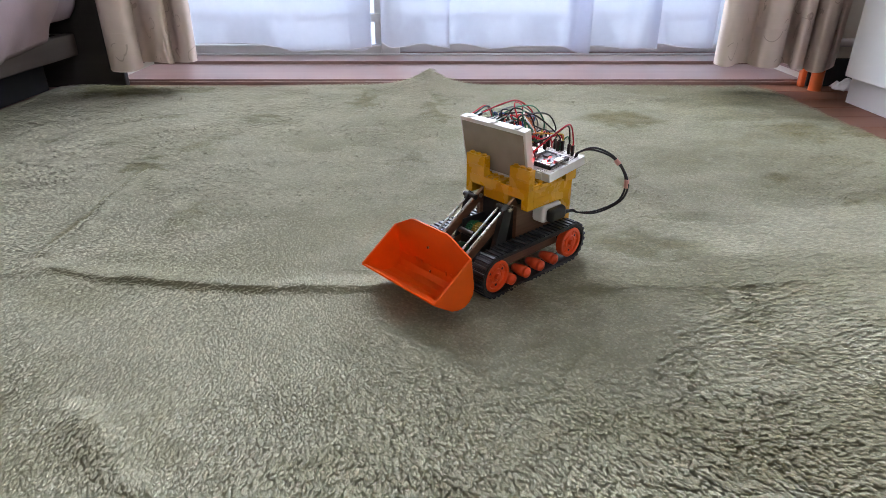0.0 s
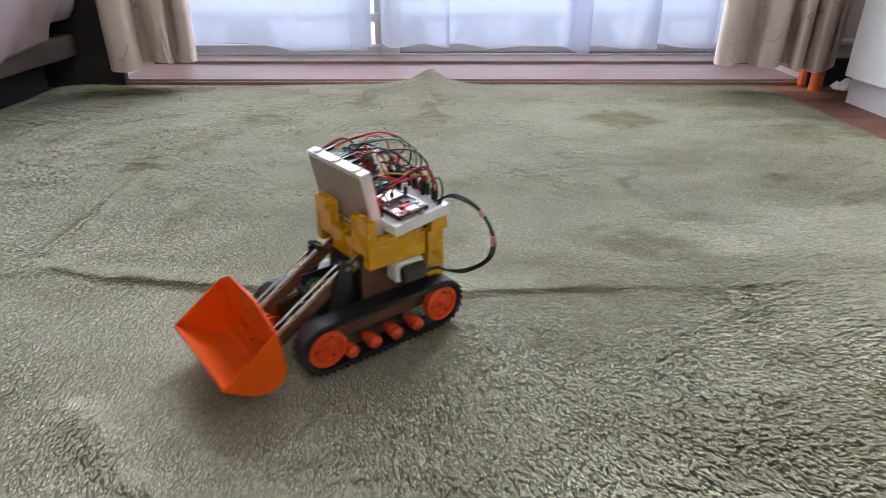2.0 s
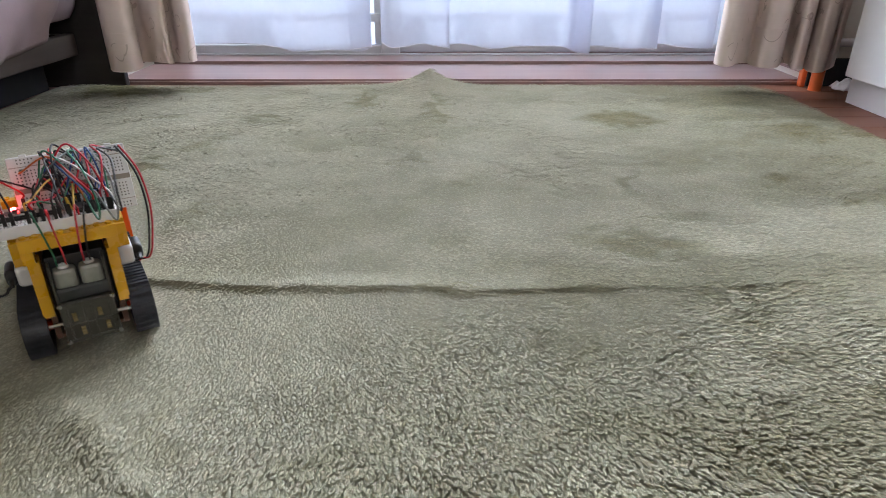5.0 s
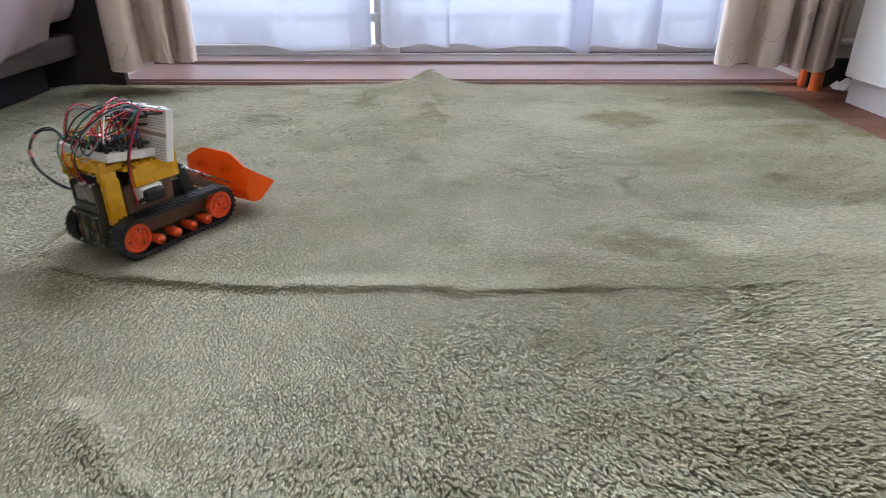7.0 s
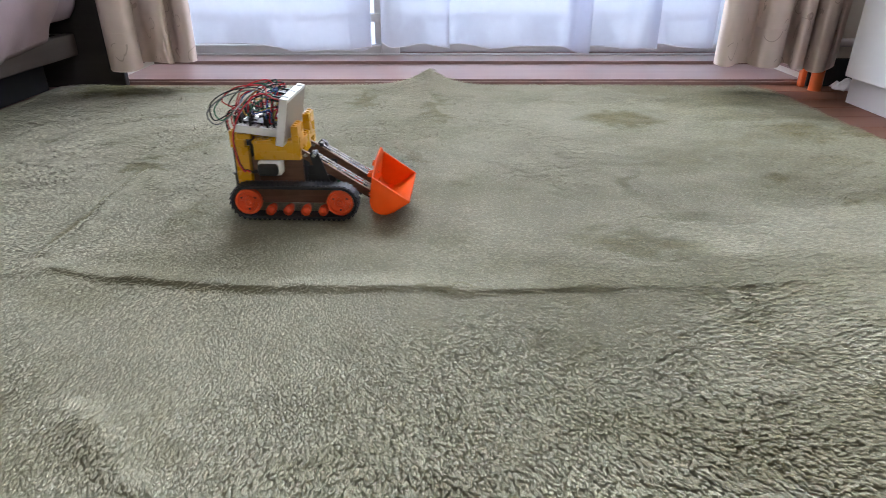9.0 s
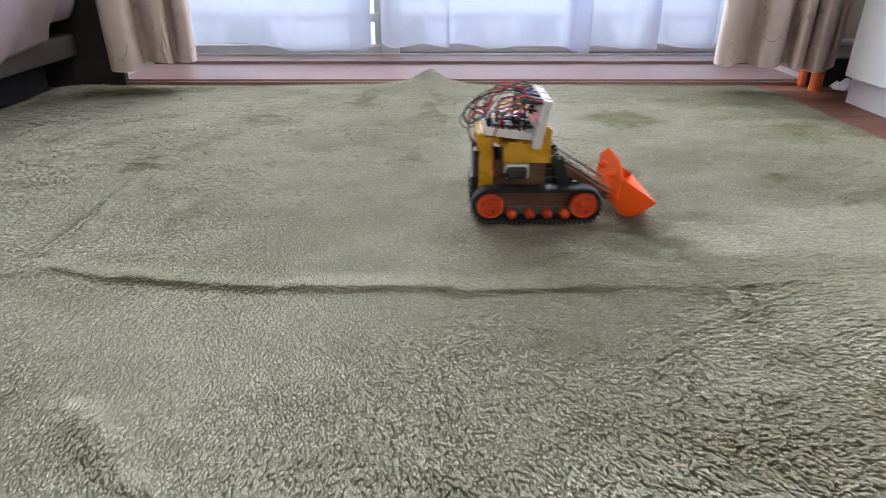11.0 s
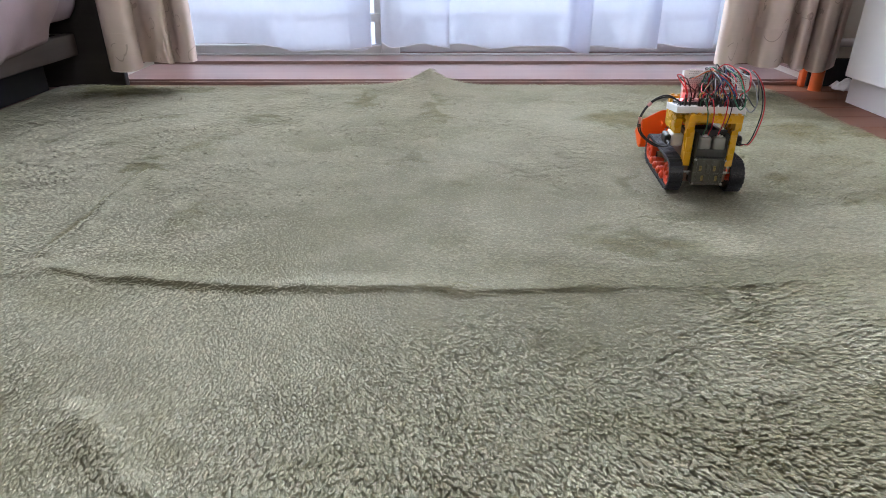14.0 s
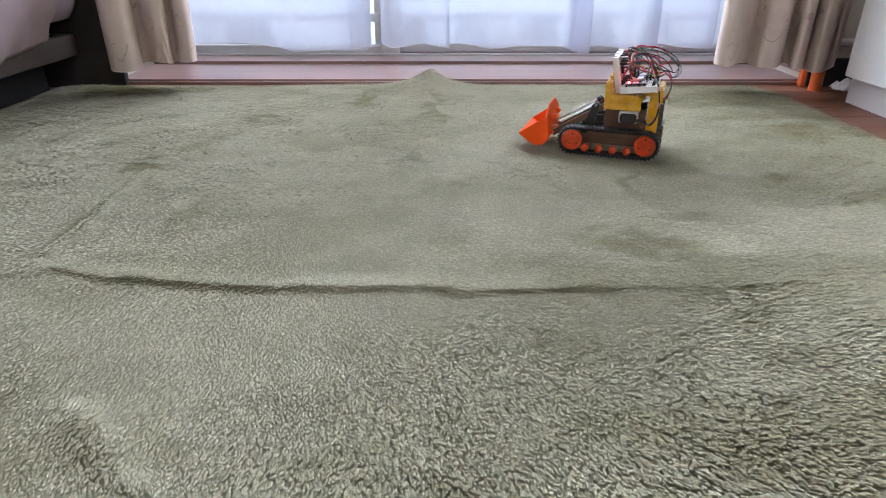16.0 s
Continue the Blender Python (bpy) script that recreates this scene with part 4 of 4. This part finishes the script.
def wheel_mesh(front):
    """Dished wheel with a rim, a hub, a raised ring and three holes; its axle along y, outer face at positive y."""
    bm = bmesh.new()
    prof = [(0, 9.0), (2.6, 9.0), (3.0, 8.4), (3.1, 6.0), (6.0, 5.4), (6.4, 6.2), (7.0, 6.2), (7.4, 5.2), (11.6, 5.0), (12.4, 7.4), (14.8, 7.6), (WR, 7.0), (WR, 0.5), (12.4, 0.2), (11.6, 2.8), (3.2, 2.6), (3.0, -8.0), (0, -8.0)]
    n = 36
    rings = []
    for r, y in prof:
        if r == 0:
            rings.append([bm.verts.new((0, y, 0))])
        else:
            rings.append([bm.verts.new((r * math.cos(2 * math.pi * k / n), y, r * math.sin(2 * math.pi * k / n))) for k in range(n)])
    for a, b in zip(rings, rings[1:]):
        for k in range(n):
            j = (k + 1) % n
            if len(a) == 1:
                bm.faces.new((a[0], b[j], b[k]))
            elif len(b) == 1:
                bm.faces.new((a[k], a[j], b[0]))
            else:
                bm.faces.new((a[k], a[j], b[j], b[k]))
    bmesh.ops.recalc_face_normals(bm, faces=bm.faces)
    return bm


WHEELS, PADS = [], []


def running_gear():
    n_pads = 58
    loop = 2 * 2 * WB + 2 * math.pi * BELT_R
    pad_bm = bmesh.new()
    add_box(pad_bm, (-1.35, -8.6, 0.55), (1.35, 8.6, 2.1), 0.3, seg=1)
    add_box(pad_bm, (-2.5, -8.0, 0.3), (2.5, 8.0, 0.75), 0)
    pad_me = None
    for s in (-1, 1):
        yc = s * (TRACK_IN + TRACK_OUT) / 2
        # the endless belt
        pts = []
        for k in range(17):
            a = -math.pi / 2 + math.pi * k / 16
            pts.append((WB + BELT_R * math.cos(a), WZ + BELT_R * math.sin(a)))
        for k in range(17):
            a = math.pi / 2 + math.pi * k / 16
            pts.append((-WB + BELT_R * math.cos(a), WZ + BELT_R * math.sin(a)))
        bm = bmesh.new()
        ring = []
        for i, (x, z) in enumerate(pts):
            cx = WB if i < 17 else -WB
            dx, dz = x - cx, z - WZ
            k = 1 - 3.0 / BELT_R
            xi, zi = cx + dx * k, WZ + dz * k
            ring.append([bm.verts.new(c) for c in ((x, yc - 8.7, z), (x, yc + 8.7, z), (xi, yc + 8.7, zi), (xi, yc - 8.7, zi))])
        for i in range(len(ring)):
            a, b = ring[i], ring[(i + 1) % len(ring)]
            for k in range(4):
                bm.faces.new((a[k], a[(k + 1) % 4], b[(k + 1) % 4], b[k]))
        bmesh.ops.recalc_face_normals(bm, faces=bm.faces)
        belt = tp("track_belt", bm, M_RUBBER, label="black rubber track with cross ribs")
        for k in range(n_pads):
            if pad_me is None:
                ob = part("tread_pad", pad_bm, M_PADS, belt, scale=MM)
                pad_me = ob.data
            else:
                ob = new("tread_pad", pad_me)
                ob.parent = belt
            PADS.append((ob, s, yc, loop * k / n_pads))
        for x in (-WB, WB):
            w = tp("wheel", wheel_mesh(x > 0), M_REDORANGE, label="orange plastic wheel with a raised hub")
            turn = 0 if s > 0 else 180
            for k in range(3):
                a = 2 * math.pi * k / 3 + 0.5
                tp("bolt_hole", cyl((9.2 * math.cos(a), 4.6, 9.2 * math.sin(a)), (9.2 * math.cos(a), 5.35, 9.2 * math.sin(a)), 1.25, n=10), M_BLACKP, w)
            for k in range(6):
                a = 2 * math.pi * k / 6
                tp("spoke_rib", box((7.2, 5.0, -0.5), (11.6, 5.7, 0.5), 0, pose(0, 0, 0, 0, math.degrees(a), 0)), M_REDORANGE, w)
            WHEELS.append((w, s, x, (TRACK_IN + TRACK_OUT) / 2 * s, WZ, BELT_R))
        # four bottle-shaped road rollers
        for x in (-28.5, -8.0, 12.5, 33.0):
            bm = bmesh.new()
            prof = [(0, -9), (3.4, -9), (4.2, -6), (5.4, 0), (5.6, 5.4), (4.6, 5.8), (4.6, 6.6), (5.3, 7.0), (5.3, 9.0), (4.7, 9.6), (2.6, 9.8), (2.4, 11.2), (0, 11.3)]
            n = 18
            rings = [[bm.verts.new((r * math.cos(2 * math.pi * k / n), y, r * math.sin(2 * math.pi * k / n))) for k in range(n)] if r else [bm.verts.new((0, y, 0))] for r, y in prof]
            for a, b in zip(rings, rings[1:]):
                for k in range(n):
                    j = (k + 1) % n
                    bm.faces.new([v for v in ((a[0],) if len(a) == 1 else (a[k], a[j])) + ((b[0],) if len(b) == 1 else (b[j], b[k]))])
            bmesh.ops.recalc_face_normals(bm, faces=bm.faces)
            w = tp("road_roller", bm, M_REDORANGE, label="orange bottle-shaped road roller", smooth=True)
            WHEELS.append((w, s, x, s * 36.5, 9.4, 5.6))


running_gear()


def plugs():
    """White sensor housings with a black rubber plug on each side."""
    for s in (-1, 1):
        bm = box((-38.5, 0, 51.0), (-11.0, 15.5, 68.6), 3.6, seg=4)
        if s < 0:
            bmesh.ops.scale(bm, vec=(1, -1, 1), verts=bm.verts)
            bmesh.ops.reverse_faces(bm, faces=bm.faces)
        bmesh.ops.translate(bm, vec=(0, s * 26.2, 0), verts=bm.verts)
        h = tp("plug_housing", bm, M_WHITEP, label="white plastic plug housing")
        lo, hi = sorted((s * 40.5, s * 49.0))
        tp("rubber_plug", box((-37.2, lo, 52.6), (-13.6, hi, 66.6), 4.2, seg=5), M_BLACKP, h, "black rubber plug")
        for x in (-31, -19):
            tp("slot", box((x - 1.6, s * 32 - 1.8, 68.6), (x + 1.6, s * 32 + 1.8, 69.25), 0.1), M_BLACKP, h)
        tp("strain_relief", cyl((-36, s * 45, 58), (-44, s * 45, 57), 2.4, 1.7, 12), M_BLACKP, h)


plugs()


def breadboard(name, m, label, holes_up=True):
    """Half-size board, 83 x 55 x 8.5; its hole side at positive z before it is placed by m."""
    bm = box((-26.2, -41.5, 0), (26.2, 41.5, 8.5), 0.5)
    for y in (-30, 0, 30):
        add_box(bm, (26.1, y - 2.5, 1), (27.6, y + 2.5, 7.5), 0.3, seg=1)
    bmesh.ops.transform(bm, matrix=m, verts=bm.verts)
    b = tp(name, bm, M_WHITEP, label=label)
    bm = bmesh.new()
    for i in range(30):
        y = -36.8 + 2.54 * i
        for x in (-24.2, -21.6, 21.6, 24.2):
            if i % 6 != 5:
                add_box(bm, (x - 0.5, y - 0.5, 8.45), (x + 0.5, y + 0.5, 8.62))
        for k in range(5):
            for x in (-15.5 + 2.54 * k, 5.3 + 2.54 * k):
                add_box(bm, (x - 0.5, y - 0.5, 8.45), (x + 0.5, y + 0.5, 8.62))
    bmesh.ops.transform(bm, matrix=m, verts=bm.verts)
    tagged(tp("contact_holes", bm, M_HOLE, b), kind="stuff")
    bm = bmesh.new()
    for x in (-18.7, 18.7):
        add_box(bm, (x - 0.25, -41, 8.4), (x + 0.25, 41, 8.6))
    add_box(bm, (-2.0, -41, 8.4), (2.0, 41, 8.58))
    bmesh.ops.transform(bm, matrix=m, verts=bm.verts)
    tp("groove", bm, M_BACKING, b)
    bm = box((-22.5, -39, -0.6), (22.5, 39, -0.05), 0.1)
    bmesh.ops.transform(bm, matrix=m, verts=bm.verts)
    tp("adhesive_backing", bm, M_BACKING, b, "grey-brown adhesive backing sheet")
    return b


DECK = pose(-35.5, 5.0, 97.5, 0, 7, 0)
UP = pose(2.6, -13.0, 115.0, 0, -90 + 11.0, 0)
deck_board = breadboard("deck_breadboard", DECK, "white breadboard lying on the yellow bricks")
up_board = breadboard("upright_breadboard", UP, "white breadboard standing behind the front bricks, leaning forward")


def electronics():
    # built in the deck board's own space, then laid on it
    def put(name, lo, hi, bevel, mat, parent=None, label=""):
        bm = box(lo, hi, bevel)
        bmesh.ops.transform(bm, matrix=DECK, verts=bm.verts)
        return tp(name, bm, mat, parent, label)

    z = 10.6
    pcb = put("controller_board", (-9, -5, z), (19, 36.5, z + 1.6), 0.3, M_PCB, None, "black controller board with a glowing red lamp")
    for x in (-9, 16.5):
        put("pin_header", (x, -4.5, 8.7), (x + 2.5, 36, z - 0.05), 0.1, M_BLACKP, pcb)
        put("pin_row", (x + 0.9, -4, z + 1.65), (x + 1.6, 35.5, z + 2.6), 0.0, M_SHIELD, pcb)
    put("metal_shield", (-4, -3.5, z + 1.65), (13, 12, z + 4.6), 0.4, M_SHIELD, pcb)
    put("antenna", (-4, -5.0, z + 1.62), (13, -3.7, z + 1.9), 0.0, M_BACKING, pcb)
    put("usb_socket", (1, 32, z + 1.65), (9, 38, z + 4.3), 0.4, M_SHIELD, pcb)
    put("chip", (-2, 15, z + 1.65), (4, 21, z + 2.9), 0.1, M_BLACKP, pcb)
    put("chip", (7, 23, z + 1.65), (11, 27, z + 2.9), 0.1, M_BLACKP, pcb)
    put("lamp", (12.8, 24.6, z + 1.65), (15.8, 28.0, z + 3.3), 0.5, M_LED, pcb, "glowing red lamp")
    put("lamp", (1.0, 22.4, z + 1.65), (7.0, 23.4, z + 2.3), 0.1, M_LED2, pcb, "dim red lamp")
    for x, y in ((13, 31), (-5, 26), (12, 12.8), (-5, 32)):
        put("small_component", (x - 0.9, y - 1.4, z + 1.65), (x + 0.9, y + 1.4, z + 2.6), 0.1, M_SHIELD, pcb)
    drv = put("driver_board", (-18, -34, z), (4, -14, z + 1.6), 0.3, M_PCB, None, "small black motor driver board")
    for x in (-18, 1.5):
        put("pin_header", (x, -33.5, 8.7), (x + 2.5, -14.5, z - 0.05), 0.1, M_BLACKP, drv)
    put("chip", (-11, -28, z + 1.65), (-4, -20, z + 3.1), 0.2, M_BLACKP, drv)
    put("button", (6, -30, 8.7), (12, -24, 12.2), 0.5, M_BLACKP, deck_board)
    # a chip on the upright board
    bm = box((4.5 - 5, 8, 8.5), (4.5 + 5, 22, 12.5), 0.4)
    bmesh.ops.transform(bm, matrix=UP, verts=bm.verts)
    tp("chip", bm, M_BLACKP, up_board)


electronics()


def jumper(a, b, na, nb, colour, mids, r=0.75, tips=True):
    """A wire from a to b through mids, with a black plug at each end that points along na and nb."""
    a, b, na, nb = Vector(a), Vector(b), Vector(na).normalized(), Vector(nb).normalized()
    tip = 9.0 if tips else 0.0
    bm = bmesh.new()
    ctrl = [a + na * tip, a + na * (tip + 6)] + [Vector(m) for m in mids] + [b + nb * (tip + 6), b + nb * tip]
    add_tube(bm, spline(ctrl, 7), r, 6)
    w = tp("jumper_wire", bm, WIRE[colour], label=colour + " insulated jumper wire", smooth=True)
    if tips:
        for p, n in ((a, na), (b, nb)):
            m = Matrix.Translation(p) @ n.to_track_quat("Z", "Y").to_matrix().to_4x4()
            tp("pin_plug", box((-1.25, -1.25, 0), (1.25, 1.25, tip + 1), 0.2, m, seg=1), M_BLACKP, w)


def wiring():
    rng = random.Random(11)
    up_n = (UP.to_3x3() @ Vector((0, 0, 1)))
    def on_up(x, y):
        return UP @ Vector((x, y, 8.5))
    def on_deck(x, y):
        return DECK @ Vector((x, y, 8.5))
    cols = ["red", "black", "green", "red", "yellow", "red", "green", "black", "orange", "red", "blue", "black", "black", "green", "red", "white", "yellow", "black", "red", "black", "blue", "red", "black", "red", "blue", "green", "blue"]
    for k, c in enumerate(cols):
        yu = rng.uniform(-14, 34)
        a = on_up(rng.choice([-15, -10, 8, 13, 16, 24]) , yu)
        yd = rng.uniform(-36, 18) if k % 3 else rng.uniform(-38, 6)
        b = on_deck(rng.choice([-24, -21, -13, -8, 6, 11, 17]), yd - 2)
        top = max(a.z, b.z) + rng.uniform(12, 28)
        top = min(top, rng.uniform(141, 154))
        f1, f2 = rng.uniform(0.25, 0.4), rng.uniform(0.62, 0.8)
        sw = rng.uniform(-7, 7)
        m1 = a.lerp(b, f1); m1.z = top; m1.y += sw
        m2 = a.lerp(b, f2); m2.z = top - rng.uniform(2, 10); m2.y += sw * 0.8; m2.x -= rng.uniform(0, 8)
        jumper(a, b, up_n, (0, 0, 1), c, [m1, m2])
    # short hoops over the controller board
    jumper(on_deck(24, 19), on_deck(-20, 31), (0, 0, 1), (0, 0, 1), "red", [(-22, 42, 139), (-42, 40, 141)])
    jumper(on_deck(23, 9), on_deck(-21, 26), (0, 0, 1), (0, 0, 1), "black", [(-24, 38, 136), (-44, 36, 139)])
    # long hoops that hang out behind and to the right
    jumper(on_up(22, -36), on_deck(-24, -38), up_n, (0, 0, 1), "black", [(-28, -34, 149), (-58, -40, 147), (-82, -38, 132), (-80, -38, 114)])
    jumper(on_up(24, -30), on_deck(-21, -33), up_n, (0, 0, 1), "red", [(-26, -30, 151), (-54, -34, 149), (-72, -30, 134)])
    jumper(on_up(24, -10), on_deck(-24, -22), up_n, (0, 0, 1), "green", [(-30, -14, 150), (-62, -20, 144), (-84, -24, 124), (-78, -22, 110)])
    jumper(on_up(20, -22), on_deck(-21, -30), up_n, (0, 0, 1), "grey", [(-34, -30, 146), (-66, -36, 140), (-88, -36, 122), (-80, -33, 108)])
    jumper(on_up(16, 4), on_deck(-24, -4), up_n, (0, 0, 1), "black", [(-30, 2, 146), (-60, 0, 140), (-76, -2, 122)])
    # right plug's pair, hanging down outside
    for c, o in (("red", 0.0), ("black", 2.4)):
        jumper(on_up(24, -38 + o), (-46, -44 + o, 56.5), up_n, (-0.6, -0.5, 0.5), c, [(-24, -50 + o, 146), (-42, -58 + o, 130), (-54, -60 + o, 104), (-54, -56 + o, 74), (-50, -52 + o, 60)], 0.8, False)
    # left plug's pair, a wide loop that stands out to the side
    def side_loop(out, z):
        """A point of the loop, so far out from the line between deck and plug."""
        return (-50 - 0.31 * out, 43 + 0.95 * out, z)

    for o in (0.0, 2.2):
        jumper(on_deck(-20 + o, 36), (-43, 45, 56.5 + o * 0.5), (-0.2, 0.5, 1), (-1, 0.4, 0), "black",
               [side_loop(16 + o, 119 + o), side_loop(36 + o, 114), side_loop(49 + o, 97 - o), side_loop(46 + o, 76), side_loop(27, 61 - o), side_loop(9, 55)], 1.0, False)
    for k in ((38, 113, 42, 109), (50.5, 96, 50.5, 88)):
        bm = bmesh.new()
        add_tube(bm, [side_loop(k[0], k[1]), side_loop(k[2], k[3])], 2.2, 8)
        tp("tape_wrap", bm, M_TAPE, label="pink tape round the wires")
    # motor leads at the back
    for c, y in (("red", -6), ("red", 6), ("black", -10), ("green", 12)):
        jumper(on_deck(-24, y * 1.6 - 6), (-67, y, 75), (0, 0, 1), (-0.5, 0, 1), c, [(-70, y * 1.5, 120), (-78, y * 1.2, 106), (-75, y, 88)], 0.7, False)


wiring()


# ---- motion ----
# seconds, x, y, heading in degrees
ROUTE = [(0.0, 0.0586, 0.5692, 222.3), (0.25, 0.0580, 0.5688, 222.3), (0.4, 0.0545, 0.5660, 222.2), (0.7, 0.0405, 0.5535, 221.9), (1.0, 0.0197, 0.5349, 221.6),
         (1.5, -0.0253, 0.4948, 222.2), (2.0, -0.0706, 0.4550, 218.3), (2.5, -0.1159, 0.4285, 206.0), (3.0, -0.1602, 0.4130, 190.0), (3.5, -0.2077, 0.4114, 173.4),
         (4.0, -0.2481, 0.4232, 155.2), (4.2, -0.2630, 0.4312, 148.4), (4.8, -0.3010, 0.4640, 128.0), (5.5, -0.3300, 0.5170, 106.0), (6.3, -0.3410, 0.5890, 81.0),
         (6.5, -0.3390, 0.6081, 75.2), (7.0, -0.3212, 0.6493, 59.6), (7.5, -0.2932, 0.6840, 40.4), (8.0, -0.2553, 0.7115, 20.8), (9.0, -0.1708, 0.7235, -2.0),
         (9.2, -0.1530, 0.7240, -3.4), (11.3, 0.1530, 0.7125, 2.8), (11.5, 0.1826, 0.7126, 4.2), (12.0, 0.2400, 0.7173, 17.2), (12.5, 0.2813, 0.7332, 34.1),
         (13.0, 0.3105, 0.7576, 50.9), (13.5, 0.3331, 0.7937, 69.9), (14.0, 0.3408, 0.8322, 85.2), (14.5, 0.3365, 0.8706, 104.8), (15.0, 0.3222, 0.9101, 123.8),
         (16.0, 0.2607, 0.9591, 160.5)]


def glide(table, t):
    """Cubic Hermite through unevenly spaced rows."""
    T = table[:, 0]
    i = int(np.clip(np.searchsorted(T, t) - 1, 0, len(T) - 2))
    h = T[i + 1] - T[i]

    def slope(k):
        if k == 0 or k == len(T) - 1:
            a, b = (0, 1) if k == 0 else (k - 1, k)
            return (table[b, 1:] - table[a, 1:]) / (T[b] - T[a])
        h0, h1 = T[k] - T[k - 1], T[k + 1] - T[k]
        d0, d1 = (table[k, 1:] - table[k - 1, 1:]) / h0, (table[k + 1, 1:] - table[k, 1:]) / h1
        return (d0 * h1 + d1 * h0) / (h0 + h1)

    u = (t - T[i]) / h
    p0, p1, m0, m1 = table[i, 1:], table[i + 1, 1:], slope(i) * h, slope(i + 1) * h
    return (2 * u ** 3 - 3 * u ** 2 + 1) * p0 + (u ** 3 - 2 * u ** 2 + u) * m0 + (3 * u ** 2 - 2 * u ** 3) * p1 + (u ** 3 - u ** 2) * m1


def belt_pose(s, yc):
    """Pose on the endless belt at s along it: forward under the body, backward on top."""
    straight, arc = 4 * WB / 2, math.pi * BELT_R
    s = s % (2 * (straight + arc))
    if s < straight:
        x, z, a = -WB + s, WZ - BELT_R, 180.0
    elif s < straight + arc:
        q = (s - straight) / BELT_R
        x, z, a = WB + BELT_R * math.sin(q), WZ - BELT_R * math.cos(q), 180.0 - math.degrees(q)
    elif s < 2 * straight + arc:
        x, z, a = WB - (s - straight - arc), WZ + BELT_R, 0.0
    else:
        q = (s - 2 * straight - arc) / BELT_R
        x, z, a = -WB - BELT_R * math.sin(q), WZ + BELT_R * math.cos(q), -math.degrees(q)
    return pose(x * MM, yc * MM, z * MM, 0, a, 0)


def motions():
    table = np.array(ROUTE)
    times = [k / 10 for k in range(161)]
    path = [glide(table, t) for t in times]
    walk(toy, [(t, pose(x, y, 0.0005, 0, 0, a)) for t, (x, y, a) in zip(times, path)])
    # how far each track has run, from the way of its own side
    run = {}
    for side in (-1, 1):
        d, acc, last = 0.0, [], None
        for x, y, a in path:
            r = radians(a)
            p = (x - math.sin(r) * side * 0.0375, y + math.cos(r) * side * 0.0375)
            if last:
                d += (p[0] - last[0]) * math.cos(r) + (p[1] - last[1]) * math.sin(r)
            acc.append(d * 1000)
            last = p
        run[side] = acc
    for ob, side, x, y, z, r in WHEELS:
        rows = []
        fine = times if r > 10 else [k / 25 for k in range(401)]
        for t in fine:
            q = math.degrees(float(np.interp(t, times, run[side])) / r)
            m = pose(x * MM, y * MM, z * MM, 0, q, 0)
            rows.append((t, m if side > 0 else m @ pose(0, 0, 0, 0, 0, 180)))
        walk(ob, rows)
    for ob, side, yc, s0 in PADS:
        walk(ob, [(t, belt_pose(s0 - d, yc)) for t, d in zip(times, run[side])])


motions()
